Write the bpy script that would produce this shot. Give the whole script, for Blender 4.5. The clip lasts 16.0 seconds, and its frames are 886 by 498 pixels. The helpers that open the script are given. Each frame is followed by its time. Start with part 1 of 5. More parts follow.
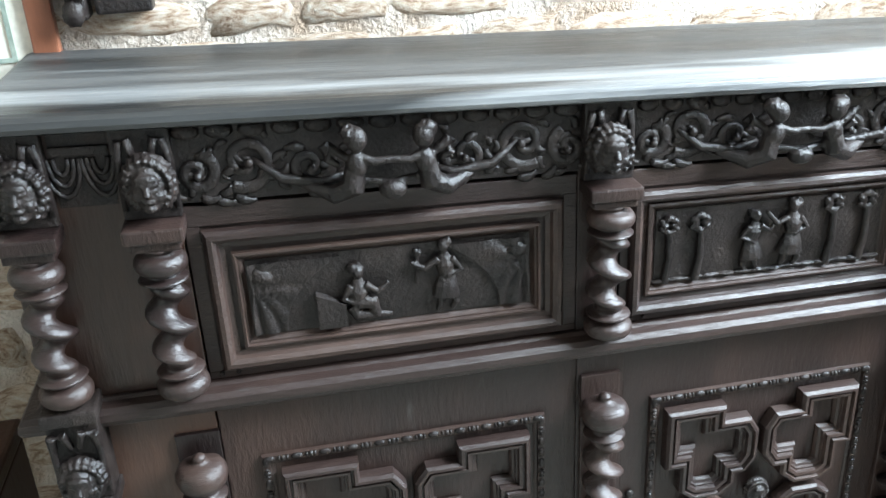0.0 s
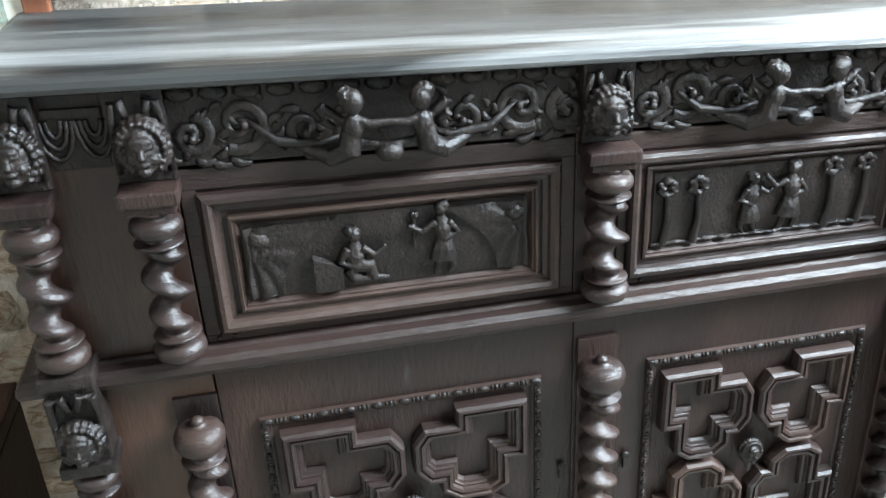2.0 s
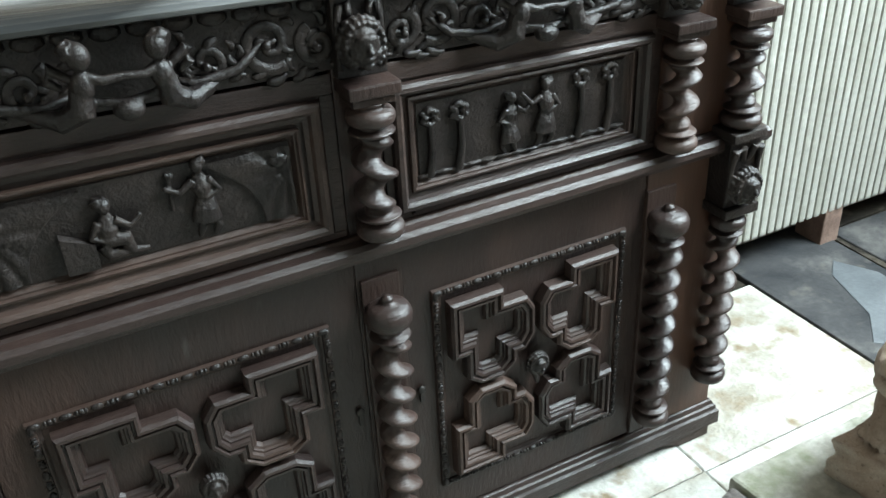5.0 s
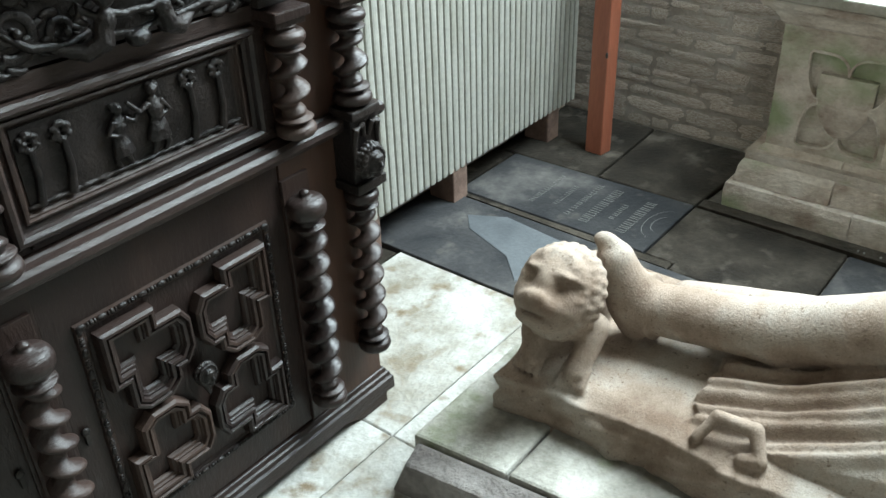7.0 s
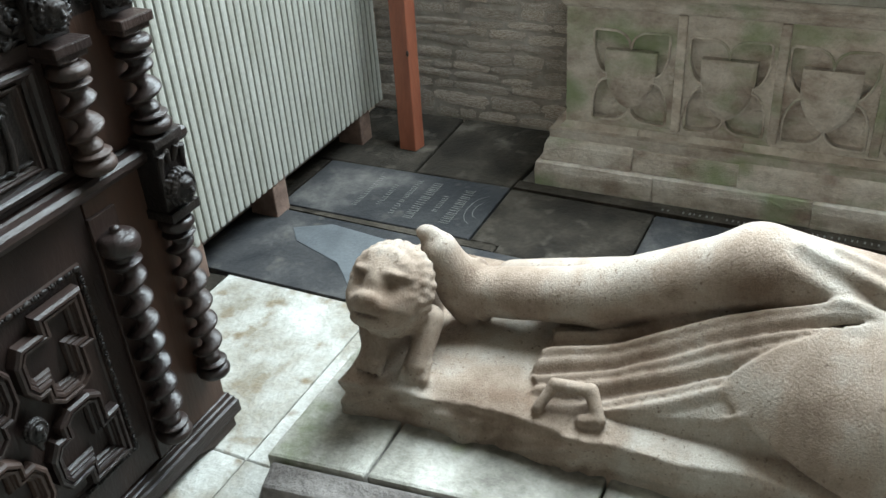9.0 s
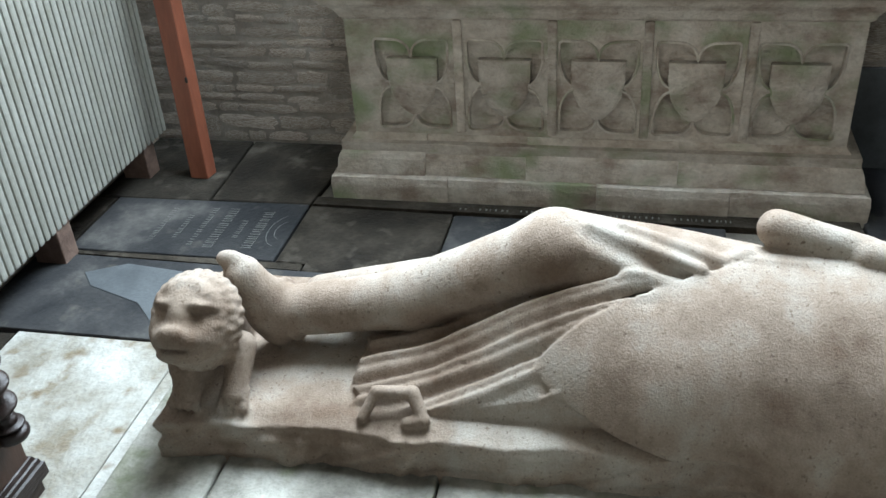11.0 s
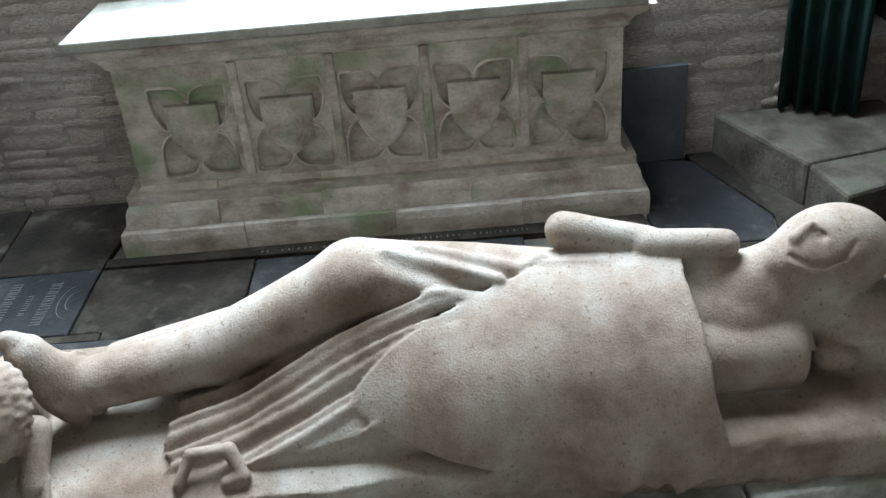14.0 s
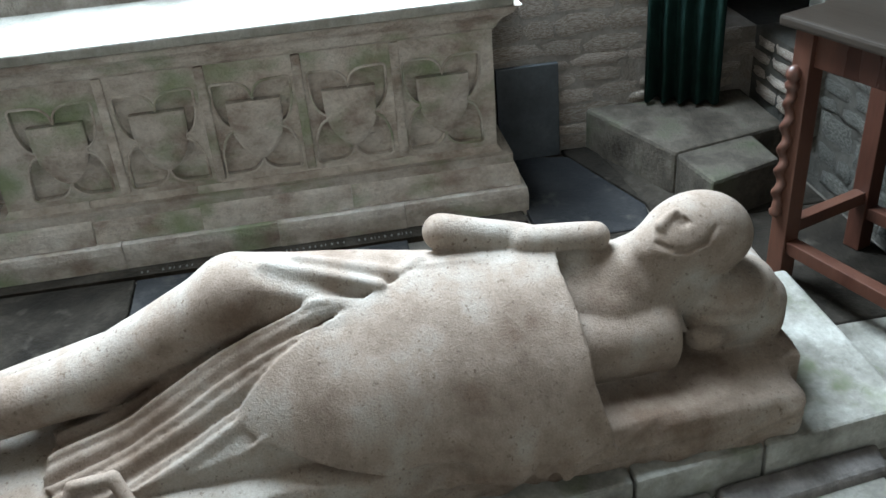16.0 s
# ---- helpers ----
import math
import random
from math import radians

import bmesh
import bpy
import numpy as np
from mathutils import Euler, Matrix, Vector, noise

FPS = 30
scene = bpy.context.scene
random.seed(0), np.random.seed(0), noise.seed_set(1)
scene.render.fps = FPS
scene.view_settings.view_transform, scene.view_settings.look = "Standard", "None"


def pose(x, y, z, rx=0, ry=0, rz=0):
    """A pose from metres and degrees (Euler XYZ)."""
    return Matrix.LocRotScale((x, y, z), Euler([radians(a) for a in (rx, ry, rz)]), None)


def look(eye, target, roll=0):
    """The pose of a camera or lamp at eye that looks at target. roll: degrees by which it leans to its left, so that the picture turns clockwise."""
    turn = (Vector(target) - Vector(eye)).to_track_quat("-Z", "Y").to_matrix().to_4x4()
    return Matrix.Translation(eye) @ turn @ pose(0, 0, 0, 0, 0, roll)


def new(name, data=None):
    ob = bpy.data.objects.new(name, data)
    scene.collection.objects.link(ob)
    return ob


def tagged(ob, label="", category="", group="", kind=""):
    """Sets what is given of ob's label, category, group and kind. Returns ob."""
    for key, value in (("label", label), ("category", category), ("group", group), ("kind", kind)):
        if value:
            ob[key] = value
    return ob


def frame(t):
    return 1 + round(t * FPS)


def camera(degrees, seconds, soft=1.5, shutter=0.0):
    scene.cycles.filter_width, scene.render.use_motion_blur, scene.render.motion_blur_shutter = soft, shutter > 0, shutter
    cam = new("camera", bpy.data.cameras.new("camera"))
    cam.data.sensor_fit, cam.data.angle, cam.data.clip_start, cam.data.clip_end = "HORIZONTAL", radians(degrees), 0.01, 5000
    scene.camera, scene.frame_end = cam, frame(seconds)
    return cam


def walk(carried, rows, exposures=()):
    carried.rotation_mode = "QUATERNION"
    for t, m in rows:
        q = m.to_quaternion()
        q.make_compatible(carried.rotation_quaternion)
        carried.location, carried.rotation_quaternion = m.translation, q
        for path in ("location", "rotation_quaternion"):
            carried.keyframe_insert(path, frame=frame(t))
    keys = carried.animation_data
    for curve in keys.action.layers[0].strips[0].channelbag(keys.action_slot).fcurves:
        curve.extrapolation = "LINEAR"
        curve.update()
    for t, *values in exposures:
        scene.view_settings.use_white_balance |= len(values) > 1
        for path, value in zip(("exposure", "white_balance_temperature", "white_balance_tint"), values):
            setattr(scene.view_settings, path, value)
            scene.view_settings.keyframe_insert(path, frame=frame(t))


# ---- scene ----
cam = camera(51.6, 16.0)
# seconds, place, tilt, lean and heading
PATH_ROWS = [
    (0.0, -0.0198, 0.0164, 1.6120, 65.541, 2.707, -10.850),
    (0.5, -0.0186, 0.0193, 1.6126, 64.636, 2.744, -10.969),
    (1.0, -0.0183, 0.0221, 1.6131, 63.312, 2.724, -10.975),
    (1.5, -0.0197, 0.0241, 1.6130, 62.972, 2.645, -10.993),
    (2.0, -0.0217, 0.0248, 1.6120, 63.103, 2.612, -11.148),
    (2.5, -0.0225, 0.0246, 1.6118, 63.356, 2.745, -11.289),
    (3.0, -0.0221, 0.0244, 1.6125, 63.567, 2.964, -11.791),
    (3.2, -0.0217, 0.0246, 1.6128, 63.573, 3.110, -12.377),
    (5.3, -0.0221, 0.0810, 1.5754, 58.446, 2.466, -31.347),
    (5.5, -0.0182, 0.0781, 1.5724, 58.335, 2.582, -33.785),
    (6.0, -0.0089, 0.0694, 1.5694, 58.068, 2.877, -40.743),
    (6.5, -0.0009, 0.0593, 1.5715, 57.878, 2.123, -46.821),
    (7.0, 0.0051, 0.0484, 1.5742, 57.988, 1.796, -51.577),
    (7.5, 0.0087, 0.0383, 1.5752, 58.081, 2.194, -54.579),
    (8.0, 0.0094, 0.0294, 1.5769, 58.031, 2.953, -57.643),
    (8.5, 0.0070, 0.0210, 1.5805, 57.839, 3.371, -60.893),
    (9.0, 0.0023, 0.0116, 1.5834, 57.647, 3.550, -64.583),
    (9.5, -0.0036, -0.0020, 1.5820, 57.555, 3.992, -67.818),
    (9.7, -0.0059, -0.0100, 1.5794, 57.704, 4.088, -68.871),
    (11.8, 0.0071, 0.0000, 1.5714, 57.985, 3.578, -83.192),
    (12.0, 0.0092, -0.0068, 1.5708, 58.179, 3.906, -83.834),
    (12.5, 0.0144, -0.0209, 1.5673, 58.709, 4.040, -86.056),
    (13.0, 0.0188, -0.0314, 1.5633, 58.906, 4.194, -88.139),
    (13.5, 0.0213, -0.0399, 1.5606, 58.896, 4.282, -90.153),
    (14.0, 0.0212, -0.0489, 1.5600, 58.881, 4.397, -92.240),
    (14.5, 0.0193, -0.0599, 1.5611, 58.946, 4.585, -94.029),
    (15.0, 0.0159, -0.0717, 1.5631, 58.997, 4.678, -96.247),
    (15.5, 0.0117, -0.0809, 1.5650, 58.812, 4.578, -98.416),
    (16.0, 0.0076, -0.0863, 1.5665, 58.577, 4.146, -99.670),
]
walk(cam, [(r[0], pose(*r[1:])) for r in PATH_ROWS], [(0, 1.42, 6350, 13), (3.2, 1.42, 6550, 13), (5.3, 0.6, 6650, 8), (6.5, 0.32, 6650, 8), (9, 0.08, 6600, 10), (12, 0.05, 6200, 12), (16, 0.05, 6100, 12)])

# ---------- world and light ----------
world = bpy.data.worlds.new("world")
scene.world = world
world.use_nodes = True
wn = world.node_tree
sky = wn.nodes.new("ShaderNodeTexSky")
sky.sky_type, sky.sun_disc = "NISHITA", False
sky.sun_elevation, sky.sun_rotation = radians(48), radians(80)
wn.links.new(sky.outputs[0], wn.nodes["Background"].inputs[0])
wn.nodes["Background"].inputs[1].default_value = 0.1


def area_lamp(name, m, sx, sy, watts, col):
    d = bpy.data.lights.new(name, "AREA")
    d.shape, d.size, d.size_y, d.energy, d.color = "RECTANGLE", sx, sy, watts, col
    ob = new(name, d)
    ob.matrix_world = m
    return ob


# the tall window over the tomb, and two added fill lamps behind the viewer
area_lamp("east_window_light", look((3.46, 0.20, 3.35), (1.4, 0.5, 0.4)), 1.7, 2.5, 640, (0.765, 0.92, 1.0))
area_lamp("west_fill_light", look((-3.3, -1.2, 2.5), (1.0, 0.2, 0.5)), 2.2, 1.8, 8, (0.79, 0.935, 1.0))
area_lamp("south_fill_light", look((0.1, -4.7, 2.6), (0.7, 1.0, 0.9)), 2.2, 1.6, 14, (0.70, 0.89, 1.0))


# ---------- materials ----------
def mat(name, cols, rough=0.6, scale=4.0, fine=60.0, bump=0.3, stretch=(1, 1, 1), detail=6.0, spread=0.0, metal=0.0, rough_var=0.15, bump_dist=0.004, spec=0.5, ramp=(0.35, 0.65), dust_or_sheen=None):
    m = bpy.data.materials.new(name)
    m.use_nodes = True
    t = m.node_tree
    N, L = t.nodes, t.links
    bs = N["Principled BSDF"]
    co = N.new("ShaderNodeTexCoord")
    mp = N.new("ShaderNodeMapping")
    mp.inputs["Scale"].default_value = stretch
    L.new(co.outputs["Object"], mp.inputs[0])
    oi = N.new("ShaderNodeObjectInfo")
    off = N.new("ShaderNodeVectorMath")
    off.operation = "ADD"
    sc = N.new("ShaderNodeVectorMath")
    sc.operation = "SCALE"
    sc.inputs[0].default_value = (13.1, 7.7, 5.3)
    L.new(oi.outputs["Random"], sc.inputs["Scale"])
    L.new(mp.outputs[0], off.inputs[0])
    L.new(sc.outputs[0], off.inputs[1])
    n1 = N.new("ShaderNodeTexNoise")
    n1.inputs["Scale"].default_value, n1.inputs["Detail"].default_value, n1.inputs["Roughness"].default_value = scale, detail, 0.62
    L.new(off.outputs[0], n1.inputs["Vector"])
    rp = N.new("ShaderNodeValToRGB")
    el = rp.color_ramp.elements
    el[0].position, el[1].position = ramp
    el[0].color, el[1].color = (*cols[0], 1), (*cols[-1], 1)
    for k, c in enumerate(cols[1:-1]):
        e = el.new(ramp[0] + (ramp[1] - ramp[0]) * (k + 1) / (len(cols) - 1))
        e.color = (*c, 1)
    L.new(n1.outputs["Fac"], rp.inputs[0])
    n2 = N.new("ShaderNodeTexNoise")
    n2.inputs["Scale"].default_value, n2.inputs["Detail"].default_value, n2.inputs["Roughness"].default_value = fine, 5.0, 0.6
    L.new(off.outputs[0], n2.inputs["Vector"])
    mr = N.new("ShaderNodeMapRange")
    mr.inputs["From Min"].default_value, mr.inputs["From Max"].default_value = 0.3, 0.7
    mr.inputs["To Min"].default_value, mr.inputs["To Max"].default_value = 0.88, 1.12
    L.new(n2.outputs["Fac"], mr.inputs[0])
    mu = N.new("ShaderNodeVectorMath")
    mu.operation = "SCALE"
    L.new(rp.outputs[0], mu.inputs[0])
    L.new(mr.outputs[0], mu.inputs["Scale"])
    out = mu.outputs[0]
    if spread:
        m2 = N.new("ShaderNodeMapRange")
        m2.inputs["To Min"].default_value, m2.inputs["To Max"].default_value = 1 - spread, 1 + spread
        L.new(oi.outputs["Random"], m2.inputs[0])
        v2 = N.new("ShaderNodeVectorMath")
        v2.operation = "SCALE"
        L.new(out, v2.inputs[0])
        L.new(m2.outputs[0], v2.inputs["Scale"])
        out = v2.outputs[0]
    if dust_or_sheen:
        col, low, high, dscale = dust_or_sheen
        n3 = N.new("ShaderNodeTexNoise")
        n3.inputs["Scale"].default_value, n3.inputs["Detail"].default_value = dscale, 8.0
        L.new(off.outputs[0], n3.inputs["Vector"])
        r3 = N.new("ShaderNodeMapRange")
        r3.inputs["From Min"].default_value, r3.inputs["From Max"].default_value = low, high
        L.new(n3.outputs["Fac"], r3.inputs[0])
        mx = N.new("ShaderNodeMix")
        mx.data_type = "RGBA"
        L.new(r3.outputs[0], mx.inputs[0])
        L.new(out, mx.inputs[6])
        mx.inputs[7].default_value = (*col, 1)
        out = mx.outputs[2]
    L.new(out, bs.inputs["Base Color"])
    rr = N.new("ShaderNodeMapRange")
    rr.inputs["From Min"].default_value, rr.inputs["From Max"].default_value = 0.3, 0.7
    rr.inputs["To Min"].default_value, rr.inputs["To Max"].default_value = max(0.05, rough - rough_var), min(1, rough + rough_var)
    L.new(n1.outputs["Fac"], rr.inputs[0])
    L.new(rr.outputs[0], bs.inputs["Roughness"])
    bs.inputs["Metallic"].default_value = metal
    bs.inputs["Specular IOR Level"].default_value = spec
    ad = N.new("ShaderNodeMath")
    ad.operation = "MULTIPLY_ADD"
    ad.inputs[1].default_value = 1.6
    L.new(n1.outputs["Fac"], ad.inputs[0])
    L.new(n2.outputs["Fac"], ad.inputs[2])
    bp = N.new("ShaderNodeBump")
    bp.inputs["Strength"].default_value, bp.inputs["Distance"].default_value = bump, bump_dist
    L.new(ad.outputs[0], bp.inputs["Height"])
    L.new(bp.outputs[0], bs.inputs["Normal"])
    return m


OAK = mat("dark_oak", [(0.0095, 0.0054, 0.0049), (0.0185, 0.0102, 0.0083), (0.035, 0.0185, 0.0136)], 0.43, 3.0, 150, 0.6, (1, 1, 0.25), spec=0.36, dust_or_sheen=((0.060, 0.055, 0.052), 0.66, 0.92, 30))
OAK_H = mat("dark_oak_rails", [(0.0105, 0.0060, 0.0054), (0.0205, 0.0114, 0.0092), (0.039, 0.0212, 0.0150)], 0.45, 3.0, 150, 0.6, (0.25, 1, 1), spec=0.42, dust_or_sheen=((0.060, 0.055, 0.052), 0.66, 0.92, 30))
OAK_RED = mat("red_brown_oak", [(0.018, 0.0080, 0.0056), (0.037, 0.0160, 0.0095), (0.064, 0.0295, 0.0175)], 0.42, 2.5, 110, 0.3, (1, 1, 0.15))
# pale patches are dust, brightened with the glare off the wall behind
OAK_TOP = mat("worn_oak_top", [(0.012, 0.0125, 0.0125), (0.032, 0.032, 0.031), (0.075, 0.074, 0.071)], 0.43, 7, 70, 0.5, (0.08, 1, 1), spec=0.5, ramp=(0.38, 0.66), dust_or_sheen=((0.34, 0.345, 0.34), 0.56, 0.72, 5))
OAK_CARVE = mat("carved_oak", [(0.0050, 0.0035, 0.0032), (0.0095, 0.0064, 0.0055), (0.018, 0.0122, 0.0100)], 0.43, 14, 140, 0.7, spec=0.33, dust_or_sheen=((0.042, 0.038, 0.036), 0.64, 0.95, 60))
# side panels: dusty brown oak, lightened in colour for the window light
OAK_SIDE = mat("lit_dusty_oak", [(0.030, 0.018, 0.012), (0.066, 0.041, 0.028), (0.115, 0.078, 0.055)], 0.55, 3, 90, 0.3, (1, 1, 0.2), spec=0.3)
EFFIGY = mat("worn_sandstone", [(0.150, 0.102, 0.072), (0.270, 0.210, 0.165), (0.375, 0.335, 0.290)], 0.9, 4.5, 200, 0.75, bump_dist=0.003, spec=0.2, ramp=(0.33, 0.68), dust_or_sheen=((0.13, 0.092, 0.068), 0.60, 0.76, 95))
TOMB = mat("tomb_limestone", [(0.30, 0.240, 0.200), (0.48, 0.430, 0.375), (0.62, 0.58, 0.525)], 0.9, 7.0, 60, 0.8, (1, 1, 1.5), spread=0.10, bump_dist=0.010, spec=0.2, ramp=(0.33, 0.66), dust_or_sheen=((0.25, 0.30, 0.18), 0.52, 0.72, 4.5))
TOMB_TOP = mat("tomb_slab", [(0.19, 0.18, 0.15), (0.29, 0.28, 0.245), (0.36, 0.35, 0.315)], 0.6, 5, 70, 0.7, spec=0.3, bump_dist=0.006)
RUBBLE_N = mat("cream_rubble", [(0.17, 0.105, 0.065), (0.36, 0.28, 0.21), (0.47, 0.415, 0.345)], 0.9, 6, 50, 0.6, spread=0.16, bump_dist=0.010, spec=0.15)
MORTAR_N = mat("pale_lime_mortar", [(0.30, 0.225, 0.165), (0.42, 0.355, 0.295), (0.52, 0.465, 0.405)], 0.95, 9, 120, 1.0, bump_dist=0.012, spec=0.1)
RUBBLE_E = mat("grey_brown_rubble", [(0.235, 0.180, 0.145), (0.42, 0.355, 0.30), (0.58, 0.525, 0.46)], 0.9, 9, 80, 0.8, (1, 1, 2), spread=0.18, bump_dist=0.008, spec=0.15)
# south wall joints: limewash with the wall's shade put into the colour
MORTAR_S = mat("shaded_limewash_joint", [(0.06, 0.055, 0.047), (0.115, 0.108, 0.094)], 0.95, 8, 100, 1.0, bump_dist=0.012, spec=0.1)
MORTAR_E = mat("grey_mortar", [(0.22, 0.188, 0.16), (0.38, 0.342, 0.30)], 0.95, 8, 100, 1.0, bump_dist=0.012, spec=0.1)
# south wall stones: limewash darkened, the shade there is in the colour
RUBBLE_S = mat("shaded_limewashed_rubble", [(0.06, 0.056, 0.048), (0.12, 0.115, 0.10), (0.20, 0.195, 0.175)], 0.9, 12, 80, 0.9, spread=0.15, bump_dist=0.01, spec=0.15)
FLAG = mat("pale_flagstone", [(0.165, 0.148, 0.118), (0.270, 0.262, 0.235), (0.365, 0.36, 0.335)], 0.7, 4, 60, 0.9, spread=0.10, spec=0.3, bump_dist=0.006, dust_or_sheen=((0.135, 0.100, 0.062), 0.55, 0.70, 12))
FLAG_DK = mat("brown_flagstone", [(0.013, 0.0105, 0.008), (0.026, 0.0215, 0.0165), (0.052, 0.044, 0.035)], 0.9, 5, 60, 0.9, spread=0.25, spec=0.12, ramp=(0.36, 0.68), bump_dist=0.006, dust_or_sheen=((0.085, 0.074, 0.060), 0.57, 0.78, 9))
STEP_STONE = mat("worn_step_stone", [(0.040, 0.033, 0.025), (0.078, 0.066, 0.052), (0.14, 0.124, 0.10)], 0.85, 6, 70, 0.9, spread=0.15, spec=0.2, bump_dist=0.008, dust_or_sheen=((0.05, 0.06, 0.03), 0.55, 0.75, 6))
SLATE = mat("black_slate", [(0.016, 0.0165, 0.018), (0.034, 0.0335, 0.034), (0.095, 0.090, 0.084)], 0.75, 3.2, 60, 0.6, spread=0.1, spec=0.14, ramp=(0.40, 0.72), dust_or_sheen=((0.085, 0.078, 0.068), 0.60, 0.78, 11))
SLATE_WORN = mat("worn_slate_patch", [(0.042, 0.046, 0.051), (0.080, 0.087, 0.093)], 0.5, 6, 70, 0.3, spec=0.4)
LETTER = mat("cut_lettering", [(0.085, 0.083, 0.078), (0.15, 0.147, 0.138)], 0.8, 40, 90, 0.1)
JOINT = mat("dirty_joint", [(0.06, 0.05, 0.04), (0.13, 0.115, 0.095)], 0.95, 8, 80, 0.6)
PLINTH = mat("plinth_stone", [(0.125, 0.115, 0.096), (0.250, 0.238, 0.206), (0.40, 0.385, 0.345)], 0.8, 5, 70, 0.8, spread=0.08, spec=0.25, bump_dist=0.006, dust_or_sheen=((0.125, 0.138, 0.075), 0.55, 0.75, 8))
PLINTH_DK = mat("dark_kerb_stone", [(0.07, 0.06, 0.055), (0.15, 0.135, 0.125), (0.24, 0.22, 0.205)], 0.8, 5, 70, 0.8, spread=0.1, spec=0.25, bump_dist=0.01)
RAD = mat("cream_enamel", [(0.255, 0.250, 0.216), (0.285, 0.280, 0.248), (0.305, 0.300, 0.268)], 0.45, 5, 60, 0.05, spec=0.4)
BRICK = mat("brown_brick", [(0.10, 0.06, 0.045), (0.20, 0.13, 0.10)], 0.9, 12, 90, 0.6)
REDWOOD = mat("red_stained_pine", [(0.15, 0.045, 0.025), (0.22, 0.07, 0.038), (0.28, 0.10, 0.055)], 0.5, 3, 90, 0.2, (1, 1, 0.15))
MAHOG = mat("mahogany", [(0.04, 0.016, 0.011), (0.072, 0.028, 0.018), (0.105, 0.045, 0.028)], 0.36, 3, 100, 0.15, (1, 1, 0.2))
MAHOG_TOP = mat("polished_table_top", [(0.026, 0.019, 0.014), (0.045, 0.035, 0.027)], 0.42, 3, 80, 0.1, (0.2, 1, 1))
CURTAIN = mat("green_velvet", [(0.009, 0.026, 0.022), (0.018, 0.046, 0.039)], 0.9, 20, 200, 0.3, spec=0.1)
FRAME_WOOD = mat("picture_frame_wood", [(0.16, 0.055, 0.028), (0.24, 0.09, 0.045)], 0.45, 3, 90, 0.2, (1, 1, 0.2))
MAT_BOARD = mat("mount_board", [(0.66, 0.63, 0.55), (0.74, 0.71, 0.63)], 0.8, 3, 60, 0.05)
MAT_LINE = mat("grey_green_border", [(0.20, 0.25, 0.21), (0.28, 0.33, 0.28)], 0.8, 30, 60, 0.05)
PLASTER = mat("limewash_plaster", [(0.42, 0.38, 0.32), (0.55, 0.51, 0.45), (0.62, 0.58, 0.52)], 0.92, 2, 50, 0.5, spec=0.1)
# passage walls: the gloom beyond the doorway is put into this colour
PASSAGE_SHADE = mat("shade_coloured_stone", [(0.03, 0.028, 0.025), (0.06, 0.055, 0.05)], 0.95, 3, 40, 0.4, spec=0.1)
IRON = mat("dark_iron", [(0.015, 0.014, 0.013), (0.035, 0.03, 0.027)], 0.5, 20, 90, 0.3, metal=0.6)


